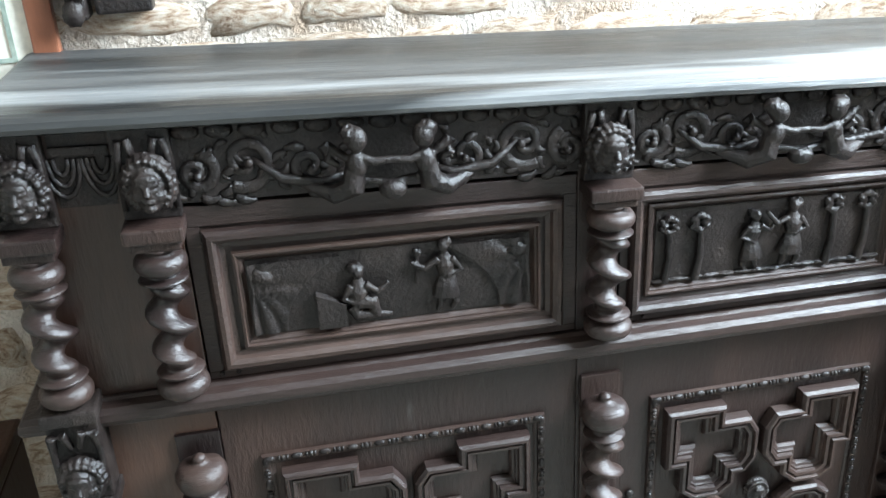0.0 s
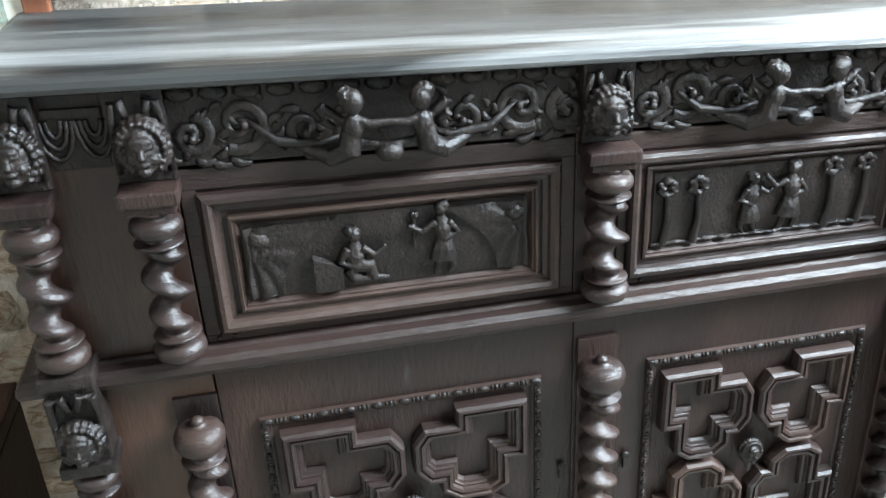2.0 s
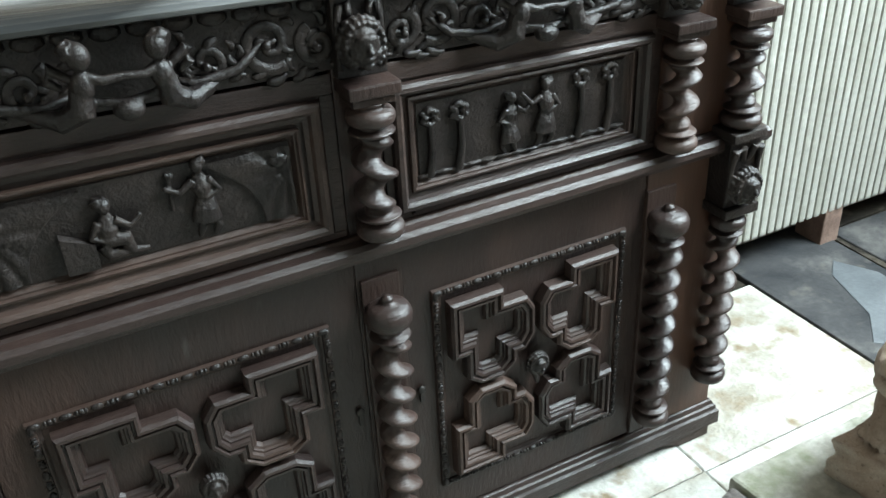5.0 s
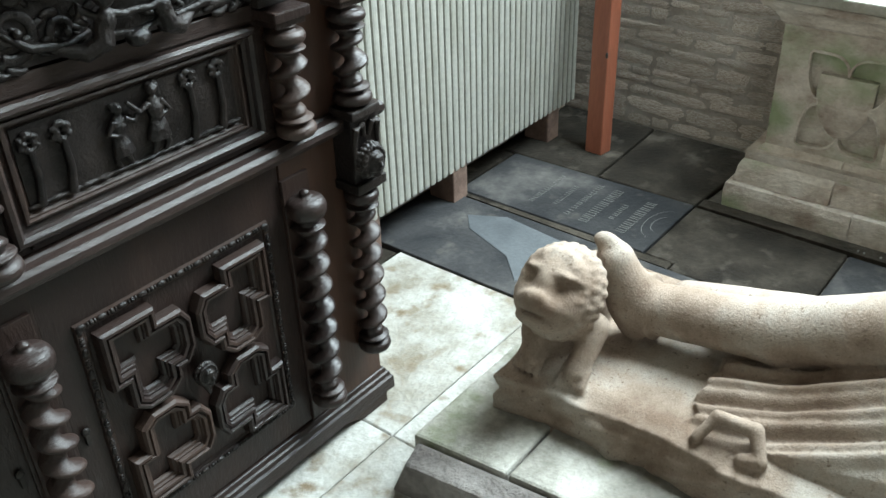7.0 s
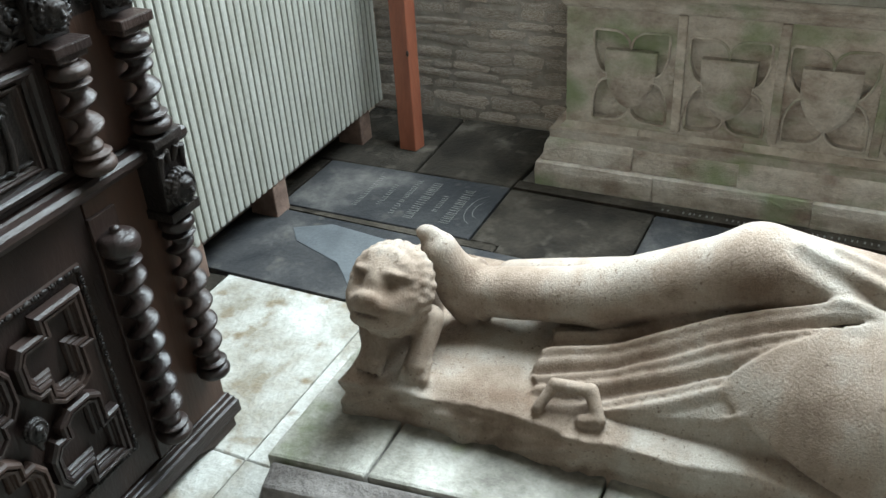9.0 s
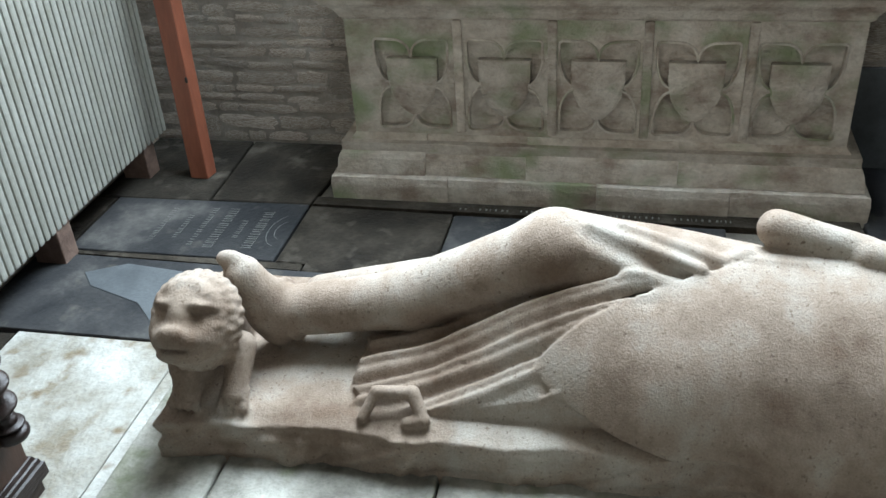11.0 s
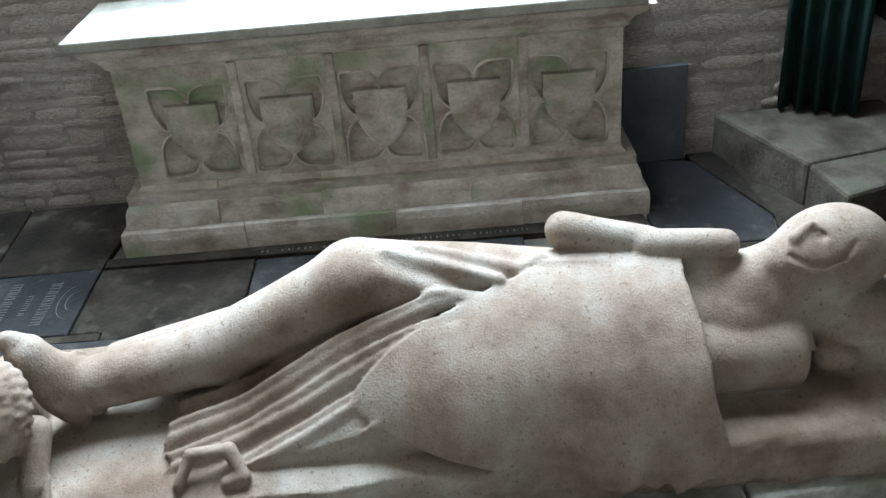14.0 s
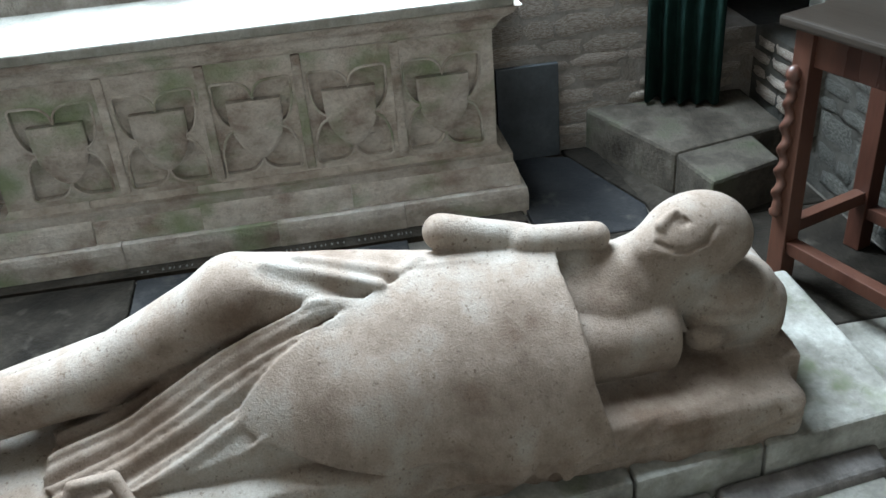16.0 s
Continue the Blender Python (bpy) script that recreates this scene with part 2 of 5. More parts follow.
# ---------- mesh helpers ----------
class M:
    def __init__(self):
        self.v, self.f, self.s = [], [], []

    def add(self, vs, fs, smooth=False):
        b = len(self.v)
        self.v += [tuple(p) for p in vs]
        self.f += [tuple(i + b for i in q) for q in fs]
        self.s += [smooth] * len(fs)
        return self

    def box(self, x0, x1, y0, y1, z0, z1, ch=0.0):
        """a box with chamfered edges of width ch"""
        if not ch:
            vs = [(x, y, z) for z in (z0, z1) for y in (y0, y1) for x in (x0, x1)]
            return self.add(vs, [(0, 2, 3, 1), (4, 5, 7, 6), (0, 1, 5, 4), (2, 6, 7, 3), (0, 4, 6, 2), (1, 3, 7, 5)])
        bm = bmesh.new()
        bmesh.ops.create_cube(bm, size=1)
        for w in bm.verts:
            w.co = Vector(((x0 + x1) / 2 + w.co.x * (x1 - x0), (y0 + y1) / 2 + w.co.y * (y1 - y0), (z0 + z1) / 2 + w.co.z * (z1 - z0)))
        bmesh.ops.bevel(bm, geom=bm.edges[:], offset=ch, segments=2, profile=0.6, affect="EDGES")
        bm.verts.index_update()
        self.add([w.co[:] for w in bm.verts], [[w.index for w in q.verts] for q in bm.faces])
        bm.free()
        return self

    def tube(self, pts, rad, n=8, flat=None):
        """a round bar along pts; flat squashes it along y"""
        P = [Vector(p) for p in pts]
        R = rad if hasattr(rad, "__len__") else [rad] * len(P)
        vs, fs, side = [], [], None
        for i, p in enumerate(P):
            d = (P[min(i + 1, len(P) - 1)] - P[max(i - 1, 0)]).normalized()
            if side is None:
                side = d.cross(Vector((0.13, 1, 0.21))).normalized()
            side = (side - d * side.dot(d)).normalized()
            up = d.cross(side)
            for k in range(n):
                a = 2 * math.pi * k / n
                o = (side * math.cos(a) + up * math.sin(a)) * R[i]
                if flat:
                    o.y *= flat
                vs.append(p + o)
        for i in range(len(P) - 1):
            for k in range(n):
                fs.append((i * n + k, i * n + (k + 1) % n, (i + 1) * n + (k + 1) % n, (i + 1) * n + k))
        fs.append(tuple(range(n))[::-1])
        fs.append(tuple(range((len(P) - 1) * n, len(P) * n)))
        return self.add(vs, fs, True)

    def ball(self, c, r, nu=12, nv=8, rot=None, lump=0.0):
        r = r if hasattr(r, "__len__") else (r, r, r)
        vs, fs = [], []
        Q = rot.to_3x3() if rot else Matrix.Identity(3)
        for j in range(nv + 1):
            b = math.pi * (j / nv - 0.5)
            for i in range(nu):
                a = 2 * math.pi * i / nu
                d = Vector((math.cos(a) * math.cos(b), math.sin(a) * math.cos(b), math.sin(b)))
                k = 1 + lump * noise.noise(d * 3.1 + Vector(c) * 40)
                vs.append(Vector(c) + Q @ Vector((d.x * r[0] * k, d.y * r[1] * k, d.z * r[2] * k)))
        for j in range(nv):
            for i in range(nu):
                fs.append((j * nu + i, j * nu + (i + 1) % nu, (j + 1) * nu + (i + 1) % nu, (j + 1) * nu + i))
        return self.add(vs, fs, True)

    def lathe(self, c, prof, n=18, twist=0.0, amp=0.0, z0=0.0, z1=0.0):
        """a turned bar on the upright through c; between z0 and z1 it winds as a barley twist"""
        vs, fs = [], []
        for z, r in prof:
            ox = oy = 0.0
            if amp and z0 <= z <= z1:
                e = min(1.0, (z - z0) / 0.02, (z1 - z) / 0.02)
                a = twist * (z - z0)
                ox, oy = amp * e * math.cos(a), amp * e * math.sin(a)
            for k in range(n):
                a = 2 * math.pi * k / n
                vs.append((c[0] + ox + r * math.cos(a), c[1] + oy + r * math.sin(a), z))
        m = len(prof)
        for i in range(m - 1):
            for k in range(n):
                fs.append((i * n + k, i * n + (k + 1) % n, (i + 1) * n + (k + 1) % n, (i + 1) * n + k))
        fs.append(tuple(range(n))[::-1])
        fs.append(tuple(range((m - 1) * n, m * n)))
        return self.add(vs, fs, True)

    def band(self, path, prof, put, closed=True):
        """a mitred moulding: prof is (offset across, height) swept along the flat path; put(u, v, h) gives the place"""
        n = len(path)
        P = [Vector(p) for p in path]
        rows = []
        for i in range(n):
            a = P[i] - P[i - 1] if (closed or i) else P[1] - P[0]
            b = P[(i + 1) % n] - P[i] if (closed or i < n - 1) else a
            a, b = a.normalized(), b.normalized()
            na, nb = Vector((-a.y, a.x)), Vector((-b.y, b.x))
            m = na + nb
            m = m / max(0.35, m.dot(na)) if m.length > 1e-6 else na
            rows.append([put(*(P[i] + m * o), h) for o, h in prof])
        k = len(prof)
        vs = [p for r in rows for p in r]
        fs = []
        for i in range(n if closed else n - 1):
            j = (i + 1) % n
            for q in range(k - 1):
                fs.append((i * k + q, j * k + q, j * k + q + 1, i * k + q + 1))
        return self.add(vs, fs)


LOC = {}


def thing(name, loc, label, category, group="", turn=0.0):
    ob = new(name)
    ob.empty_display_size = 0.1
    ob.matrix_world = pose(*loc, 0, 0, turn)
    LOC[ob.name] = Vector(loc) if not turn else Vector((0, 0, 0))
    return tagged(ob, label, category, group)


def mesh_of(name, g, material, off=Vector((0, 0, 0)), warp=None):
    me = bpy.data.meshes.new(name)
    vs = [warp(*p) for p in g.v] if warp else g.v
    me.from_pydata([(p[0] - off[0], p[1] - off[1], p[2] - off[2]) for p in vs], [], g.f)
    me.polygons.foreach_set("use_smooth", g.s)
    me.materials.append(material)
    me.validate()
    bm = bmesh.new()
    bm.from_mesh(me)
    bmesh.ops.recalc_face_normals(bm, faces=bm.faces[:])
    bm.to_mesh(me)
    bm.free()
    return me


def part(name, g, material, parent, label="", warp=None, bevel=0.0):
    off = LOC.get(parent.name, Vector((0, 0, 0)))
    ob = new(name, mesh_of(name, g, material, off, warp))
    ob.parent = parent
    LOC[ob.name] = off
    if label:
        ob["label"] = label
    if bevel:
        b = ob.modifiers.new("bevel", "BEVEL")
        b.width, b.segments, b.limit_method, b.angle_limit = bevel, 2, "ANGLE", radians(40)
    return ob


def structure(name, g, material, label="", category=""):
    ob = new(name, mesh_of(name, g, material))
    return tagged(ob, label, category, kind="structure")


def rounded_stone(seed, amp=0.22):
    """a unit stone in the x-z plane, its rough face towards -y"""
    rnd = random.Random(seed)
    n = 5
    vs, fs = [], []
    for j in range(n):
        for i in range(n):
            u, w = i / (n - 1) * 2 - 1, j / (n - 1) * 2 - 1
            k = (1 - 0.10 * abs(w) ** 3), (1 - 0.10 * abs(u) ** 3)
            edge = max(abs(u), abs(w)) ** 5
            vs.append((u * k[0] * 0.5 + rnd.uniform(-1, 1) * 0.03, -0.5 + edge * 0.55 + rnd.uniform(-1, 1) * amp, w * k[1] * 0.5 + rnd.uniform(-1, 1) * 0.04))
    for j in range(n - 1):
        for i in range(n - 1):
            fs.append((j * n + i, j * n + i + 1, (j + 1) * n + i + 1, (j + 1) * n + i))
    ring = [i for i in range(n)] + [j * n + n - 1 for j in range(1, n)] + [(n - 1) * n + i for i in range(n - 2, -1, -1)] + [j * n for j in range(n - 2, 0, -1)]
    b = len(vs)
    for i in ring:
        vs.append((vs[i][0], 0.5, vs[i][2]))
    m = len(ring)
    for k in range(m):
        fs.append((ring[k], b + k, b + (k + 1) % m, ring[(k + 1) % m]))
    g = M()
    g.add(vs, fs, True)
    return g


def lay_stones(parent, material, origin, turn, length, z0, z1, hmin, hmax, wmin, wmax, seed, proud=0.03, joint=0.014, holes=(), cap=300):
    """rough courses of single stones on the face of a wall; s runs along it from origin"""
    rnd = random.Random(seed)
    kinds = []
    for k in range(7):
        me = mesh_of("stone", rounded_stone(seed * 10 + k), material)
        kinds.append(me)
    z, count = z0, 0
    while z < z1 - 0.02 and count < cap:
        h = rnd.uniform(hmin, hmax)
        s = rnd.uniform(-wmax, 0)
        while s < length and count < cap:
            w = rnd.uniform(wmin, wmax)
            hh = h * rnd.uniform(0.82, 1.0)
            c = s + w / 2
            if 0 <= c <= length and not any(a < c < b and p < z + h / 2 < q for a, b, p, q in holes):
                ob = new("stone", rnd.choice(kinds))
                ob.parent = parent
                d = proud * rnd.uniform(1.2, 2.0)
                ca, sa = math.cos(radians(turn)), math.sin(radians(turn))
                ob.matrix_local = pose(origin[0] + ca * c, origin[1] + sa * c, z + h / 2 + rnd.uniform(-1, 1) * 0.008, 0, rnd.uniform(-3, 3), turn) @ Matrix.Diagonal((w - joint, d, hh - joint, 1))
                count += 1
            s += w
        z += h

# ---------- the room ----------
EX = 3.17   # face of the east wall
g = M()
g.box(-3.6, 1.55, 1.765, 2.3, -0.1, 4.9)
g.box(1.55, 3.75, 1.955, 2.3, -0.1, 4.9)
wall_north = structure("wall_north", g, MORTAR_N, "cream rubble wall with wide lime joints", "wall")
g = M()
# east wall with the window opening over the tomb
g.box(EX, 3.75, -1.315, -0.72, -0.1, 4.9)
g.box(EX, 3.75, -1.745, -1.315, -0.1, 0.40)
g.box(EX, 3.75, -1.745, -1.315, 2.1, 4.9)
g.box(EX, 3.75, 1.12, 1.955, -0.1, 4.9)
g.box(EX, 3.75, -0.72, 1.12, -0.1, 1.02)
g.box(EX, 3.75, -0.72, 1.12, 4.75, 4.9)
wall_east = structure("wall_east", g, MORTAR_E, "grey-brown coursed rubble wall behind the tomb", "wall")
g = M()
g.box(1.15, 2.74, -2.1, -1.745, -0.1, 4.9)
g.box(2.74, EX, -2.1, -1.745, -0.1, 0.40)
g.box(2.74, EX, -2.1, -1.745, 2.1, 4.9)
g.box(1.15, 1.5, -5.2, -2.1, -0.1, 4.9)
wall_south = structure("wall_south", g, MORTAR_S, "limewashed rubble wall with a dark doorway, shade put into its colours", "wall")
g = M()
g.box(-3.6, 1.15, -5.2, -4.9, -0.1, 4.9)
structure("wall_nave", g, PLASTER, "plain limewashed wall", "wall")
g = M()
g.box(-3.9, -3.6, -5.2, 2.3, -0.1, 4.9)
structure("wall_west", g, PLASTER, "plain limewashed wall", "wall")
g = M()
g.box(-3.9, 3.75, -5.2, 2.3, 4.9, 5.05)
structure("ceiling", g, PLASTER, "plain pale plaster ceiling", "ceiling")
g = M()
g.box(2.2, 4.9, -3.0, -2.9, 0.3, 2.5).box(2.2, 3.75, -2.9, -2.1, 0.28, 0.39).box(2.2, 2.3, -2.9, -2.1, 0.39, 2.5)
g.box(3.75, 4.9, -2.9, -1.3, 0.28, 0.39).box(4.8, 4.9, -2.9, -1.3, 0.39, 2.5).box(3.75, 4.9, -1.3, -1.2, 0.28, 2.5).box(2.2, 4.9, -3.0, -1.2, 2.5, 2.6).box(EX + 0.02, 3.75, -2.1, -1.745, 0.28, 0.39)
structure("passage", g, PASSAGE_SHADE, "stone passage beyond the doorway, its gloom put into the colour", "passage")
g = M()
g.box(2.66, 2.755, -1.80, -1.70, 0.16, 2.1, 0.012)
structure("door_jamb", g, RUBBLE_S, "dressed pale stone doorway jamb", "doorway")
g = M()
g.box(-3.9, 3.75, -5.2, 2.3, -0.25, -0.022)
floor = structure("floor", g, JOINT, "worn church floor of flagstones and black grave slabs", "floor")

# ---------- the tomb chest ----------
TX = 2.82
tomb = thing("tomb_chest", (2.98, 0.15, 0), "weathered limestone tomb chest with five shields in quatrefoils", "tomb")
Y0, Y1 = -0.655, 0.965


def ring_profile(rows, ya=None, yb=None, dx=0.0):
    """a block on three open sides, built from (z, outward step) rows"""
    g = M()
    vs, fs = [], []
    for z, o in rows:
        p, q = (Y0 - o if ya is None else ya), (Y1 + o if yb is None else yb)
        vs += [(EX + 0.02, p, z), (TX - o - dx, p, z), (TX - o - dx, q, z), (EX + 0.02, q, z)]
    for i in range(len(rows) - 1):
        for k in range(3):
            fs.append((i * 4 + k, i * 4 + k + 1, i * 4 + k + 5, i * 4 + k + 4))
    n = len(rows) - 1
    fs += [(0, 3, 2, 1), (n * 4, n * 4 + 1, n * 4 + 2, n * 4 + 3)]
    return g.add(vs, fs)


g = M()
g.box(TX - 0.045, EX + 0.02, Y0 - 0.045, Y1 + 0.045, -0.02, 0.205)
part("base_core", g, TOMB, tomb)
for rows, cuts in (([(-0.02, 0.085), (0.060, 0.087), (0.088, 0.083), (0.092, 0.074), (0.092, 0.02)], [None, -0.31, 0.12, 0.63, None]),
                   ([(0.094, 0.02), (0.094, 0.066), (0.150, 0.058), (0.165, 0.052), (0.192, 0.026), (0.215, 0.008), (0.225, 0.0)], [None, -0.14, 0.36, 0.71, None])):
    for k in range(4):
        ya, yb = cuts[k], cuts[k + 1]
        part("base_stone", ring_profile(rows, ya if ya is None else ya + 0.001, yb if yb is None else yb - 0.001, (0.0, 0.004, -0.003, 0.002)[k]), TOMB, tomb, bevel=0.003)
part("cornice", ring_profile([(0.630, 0.0), (0.640, 0.012), (0.655, 0.018), (0.672, 0.03), (0.695, 0.06), (0.712, 0.07), (0.722, 0.085)]), TOMB, tomb, "hollow-moulded cornice", bevel=0.003)
g = M()
g.box(TX - 0.092, EX - 0.001, Y0 - 0.055, Y1 + 0.1, 0.724, 0.758, 0.006)
part("top_slab", g, TOMB_TOP, tomb, "pale top slab with chipped edge")


def quatrefoil(cx, cz, w, h, n=7):
    out = []
    for q in range(4):
        sx, sz = ((1, 1), (1, -1), (-1, -1), (-1, 1))[q]
        seg = [(0.0, 0.60), (0.035, 0.66)]
        for i in range(1, n + 1):   # upper edge of the lobe, rising from the middle cusp
            a = math.pi / 2 * i / n
            seg.append((0.035 + 0.42 * (1 - math.cos(a)), 0.66 + 0.315 * math.sin(a)))
        seg += [(0.90, 0.985), (0.955, 0.955), (0.965, 0.90)]
        for i in range(1, n + 1):   # outer edge, curling in to the side cusp
            a = math.pi / 2 * i / n
            seg.append((0.965 - 0.35 * (1 - math.cos(a)), 0.62 - 0.55 * math.sin(a) ** 1.3))
        seg += [(0.585, 0.0)]
        if q % 2:
            seg = seg[::-1]
        out += [(cx + sx * u * w, cz + sz * v * h) for u, v in seg]
    clean = [out[0]]
    for p in out[1:]:
        if (Vector(p) - Vector(clean[-1])).length > 0.0008:
            clean.append(p)
    if (Vector(clean[0]) - Vector(clean[-1])).length < 0.0008:
        clean.pop()
    return clean


def shield_outline(cx, cz, w, h, n=9):
    right = [(w, h * 0.62)]
    for i in range(1, n + 1):
        t = i / n
        right.append((w * (1 - t ** 2.3) ** 0.75, h * (0.25 - 1.25 * t)))
    left = [(-a, b) for a, b in right[-2::-1]]
    return [(cx + a, cz + b) for a, b in right + left]


CELL = [0.905, 0.588, 0.280, -0.020, -0.332, -0.635]
for k in range(5):
    ya, yb = CELL[k], CELL[k + 1]
    cy, cz, hw, hh = (ya + yb) / 2, 0.405, (ya - yb) / 2, 0.175
    hw2 = min(hw - 0.012, 0.127)
    loop = quatrefoil(-cy, cz, hw2, 0.158)
    bm = bmesh.new()
    lo = -ya if k else -Y1
    hi = -yb if k < 4 else -Y0
    rect = [(lo, 0.225), (hi, 0.225), (hi, 0.63), (lo, 0.63)]
    vo = [bm.verts.new((TX, -u, v)) for u, v in rect]
    vi = [bm.verts.new((TX, -u, v)) for u, v in loop]
    es = [bm.edges.new((vo[i], vo[(i + 1) % 4])) for i in range(4)] + [bm.edges.new((vi[i], vi[(i + 1) % len(vi)])) for i in range(len(vi))]
    bmesh.ops.triangle_fill(bm, use_beauty=True, use_dissolve=False, edges=es)
    bm.verts.index_update()
    g = M()
    g.add([v.co[:] for v in bm.verts], [[v.index for v in f.verts] for f in bm.faces])
    bm.free()
    n = len(loop)
    vs = [(TX, -u, v) for u, v in loop] + [(TX + 0.025, -u, v) for u, v in loop]
    g.add(vs, [(i, (i + 1) % n, n + (i + 1) % n, n + i) for i in range(n)])
    vs = [(TX + 0.025, -lo, 0.225), (TX + 0.025, -hi, 0.225), (TX + 0.025, -hi, 0.63), (TX + 0.025, -lo, 0.63)]
    g.add(vs, [(0, 1, 2, 3)])
    pan = part("panel", g, TOMB, tomb)
    # the shield stands proud of the sunk field
    g = M()
    out = shield_outline(-cy, cz + 0.012, 0.086, 0.126)
    rib = M()
    rib.band(loop, [(0.001, 0.0), (0.001, 0.004), (-0.003, 0.005), (-0.006, 0.003), (-0.007, 0.0)] if sum(loop[i - 1][0] * loop[i][1] - loop[i][0] * loop[i - 1][1] for i in range(len(loop))) > 0 else [(-0.001, 0.0), (-0.001, 0.004), (0.003, 0.005), (0.006, 0.003), (0.007, 0.0)], lambda u, v, h: (TX - h, -u, v))
    part("rib", rib, TOMB, pan)
    n = len(out)
    vs = [(TX + 0.025, -u, v) for u, v in out]
    for s, x in ((1.0, TX - 0.002), (0.9, TX - 0.006), (0.5, TX - 0.012)):
        vs += [(x, -(-cy + (u + cy) * s), cz + 0.012 + (v - cz - 0.012) * s) for u, v in out]
    vs.append((TX - 0.014, cy, cz + 0.01))
    fs = []
    for r in range(3):
        fs += [(r * n + i, r * n + (i + 1) % n, (r + 1) * n + (i + 1) % n, (r + 1) * n + i) for i in range(n)]
    fs += [(3 * n + i, 3 * n + (i + 1) % n, 4 * n) for i in range(n)]
    g.add(vs, fs)
    part("shield", g, TOMB, pan)
for y in (-0.332, -0.02, 0.28, 0.588):
    g = M()
    g.box(TX - 0.012, TX + 0.01, y - 0.018, y + 0.012, 0.235, 0.63, 0.005)
    part("mullion", g, TOMB, tomb)
g = M()
g.box(TX + 0.029, EX + 0.02, Y0 + 0.001, Y1 - 0.001, 0.2, 0.64)
part("core", g, TOMB, tomb)

# ---------- the knight's effigy ----------
PL = lambda y: 1.15 + 0.107 * (1.085 - y)      # west edge of the plinth


def effigy_mesh():
    """carved figure as one solid: smooth unions of rounded forms, turned into a surface"""
    step = 0.0052
    lo, hi = np.array([1.24, -1.16, 0.06]), np.array([1.96, 1.09, 0.68])
    n = np.ceil((hi - lo) / step).astype(int) + 1
    ax = [lo[k] + step * np.arange(n[k]) for k in range(3)]
    X, Y, Z = np.meshgrid(*ax, indexing="ij")
    X, Y, Z = X.astype(np.float32), Y.astype(np.float32), Z.astype(np.float32)

    def cap(a, b, ra, rb):
        a, b = np.array(a, np.float32), np.array(b, np.float32)
        d = b - a
        t = np.clip(((X - a[0]) * d[0] + (Y - a[1]) * d[1] + (Z - a[2]) * d[2]) / float(d @ d), 0, 1)
        return np.sqrt((X - a[0] - t * d[0]) ** 2 + (Y - a[1] - t * d[1]) ** 2 + (Z - a[2] - t * d[2]) ** 2) - (ra + (rb - ra) * t)

    def ell(c, r, tilt=0.0, yaw=0.0):
        x, y, z = X - c[0], Y - c[1], Z - c[2]
        if yaw:
            ca, sa = math.cos(yaw), math.sin(yaw)
            x, y = ca * x + sa * y, -sa * x + ca * y
        if tilt:
            ca, sa = math.cos(tilt), math.sin(tilt)
            y, z = ca * y + sa * z, -sa * y + ca * z
        k = np.sqrt((x / r[0]) ** 2 + (y / r[1]) ** 2 + (z / r[2]) ** 2)
        return (k - 1) * min(r)

    def box(c, h, r):
        qx, qy, qz = np.abs(X - c[0]) - h[0] + r, np.abs(Y - c[1]) - h[1] + r, np.abs(Z - c[2]) - h[2] + r
        return np.sqrt(np.maximum(qx, 0) ** 2 + np.maximum(qy, 0) ** 2 + np.maximum(qz, 0) ** 2) + np.minimum(np.maximum(qx, np.maximum(qy, qz)), 0) - r

    def join(a, b, k=0.02):
        h = np.clip(0.5 + 0.5 * (b - a) / k, 0, 1)
        return b + (a - b) * h - k * h * (1 - h)

    def cut(a, b, k=0.008):
        return -join(-a, b, k)

    # bed of the figure, narrower at the head, its west side rough and undercut
    west = 1.345 + 0.03 * (1.0 - Y) + 0.10 * np.clip((-0.55 - Y) / 0.5, 0, 1) ** 1.5 + 0.012 * np.sin(Y * 17) * np.sin(Y * 7 + 1)
    bed = np.maximum(np.maximum(west - X, X - 1.90), np.maximum(np.abs(Y + 0.03) - 1.04, Z - (0.205 + 0.03 * np.clip((X - 1.40) / 0.15, 0, 1)))) * 0.8
    d = join(bed, box((1.62, -0.05, 0.13), (0.24, 0.98, 0.09), 0.04), 0.03)
    # lying lion at the feet, its head turned out and a little up
    lion = ell((1.60, 0.955, 0.27), (0.20, 0.085, 0.11))
    hx, hy, hz, ca, sa = 1.447, 0.915, 0.412, math.cos(0.56), math.sin(0.56)
    small = 0.90
    F, S, U = ((hx - X) * ca + (Z - hz) * sa) / small, (Y - hy) / small, ((X - hx) * sa + (Z - hz) * ca) / small

    def on_head(f, u, r, s0=0.0):
        k = np.sqrt(((F - f) / r[0]) ** 2 + ((S - s0) / r[1]) ** 2 + ((U - u) / r[2]) ** 2)
        return (k - 1) * min(r) * small

    lion = join(lion, on_head(-0.005, 0.0, (0.070, 0.090, 0.104)), 0.02)
    for row, (f, rs, ru, size, count) in enumerate(((0.022, 0.084, 0.098, 0.011, 30), (-0.006, 0.095, 0.110, 0.0125, 30), (-0.036, 0.099, 0.114, 0.014, 26))):
        for k in range(count):
            a = 2 * math.pi * (k + 0.5 * (row % 2)) / count
            lion = join(lion, on_head(f + 0.005 * (k % 2), ru * math.sin(a), (0.024, size, size), rs * math.cos(a)), 0.003)
    lion = join(lion, on_head(0.034, 0.044, (0.044, 0.066, 0.046)), 0.018)
    lion = join(lion, on_head(0.062, 0.010, (0.040, 0.030, 0.052)), 0.016)
    lion = join(lion, on_head(0.064, -0.034, (0.056, 0.062, 0.036)), 0.014)
    lion = join(lion, on_head(0.112, -0.018, (0.012, 0.026, 0.012)), 0.008)
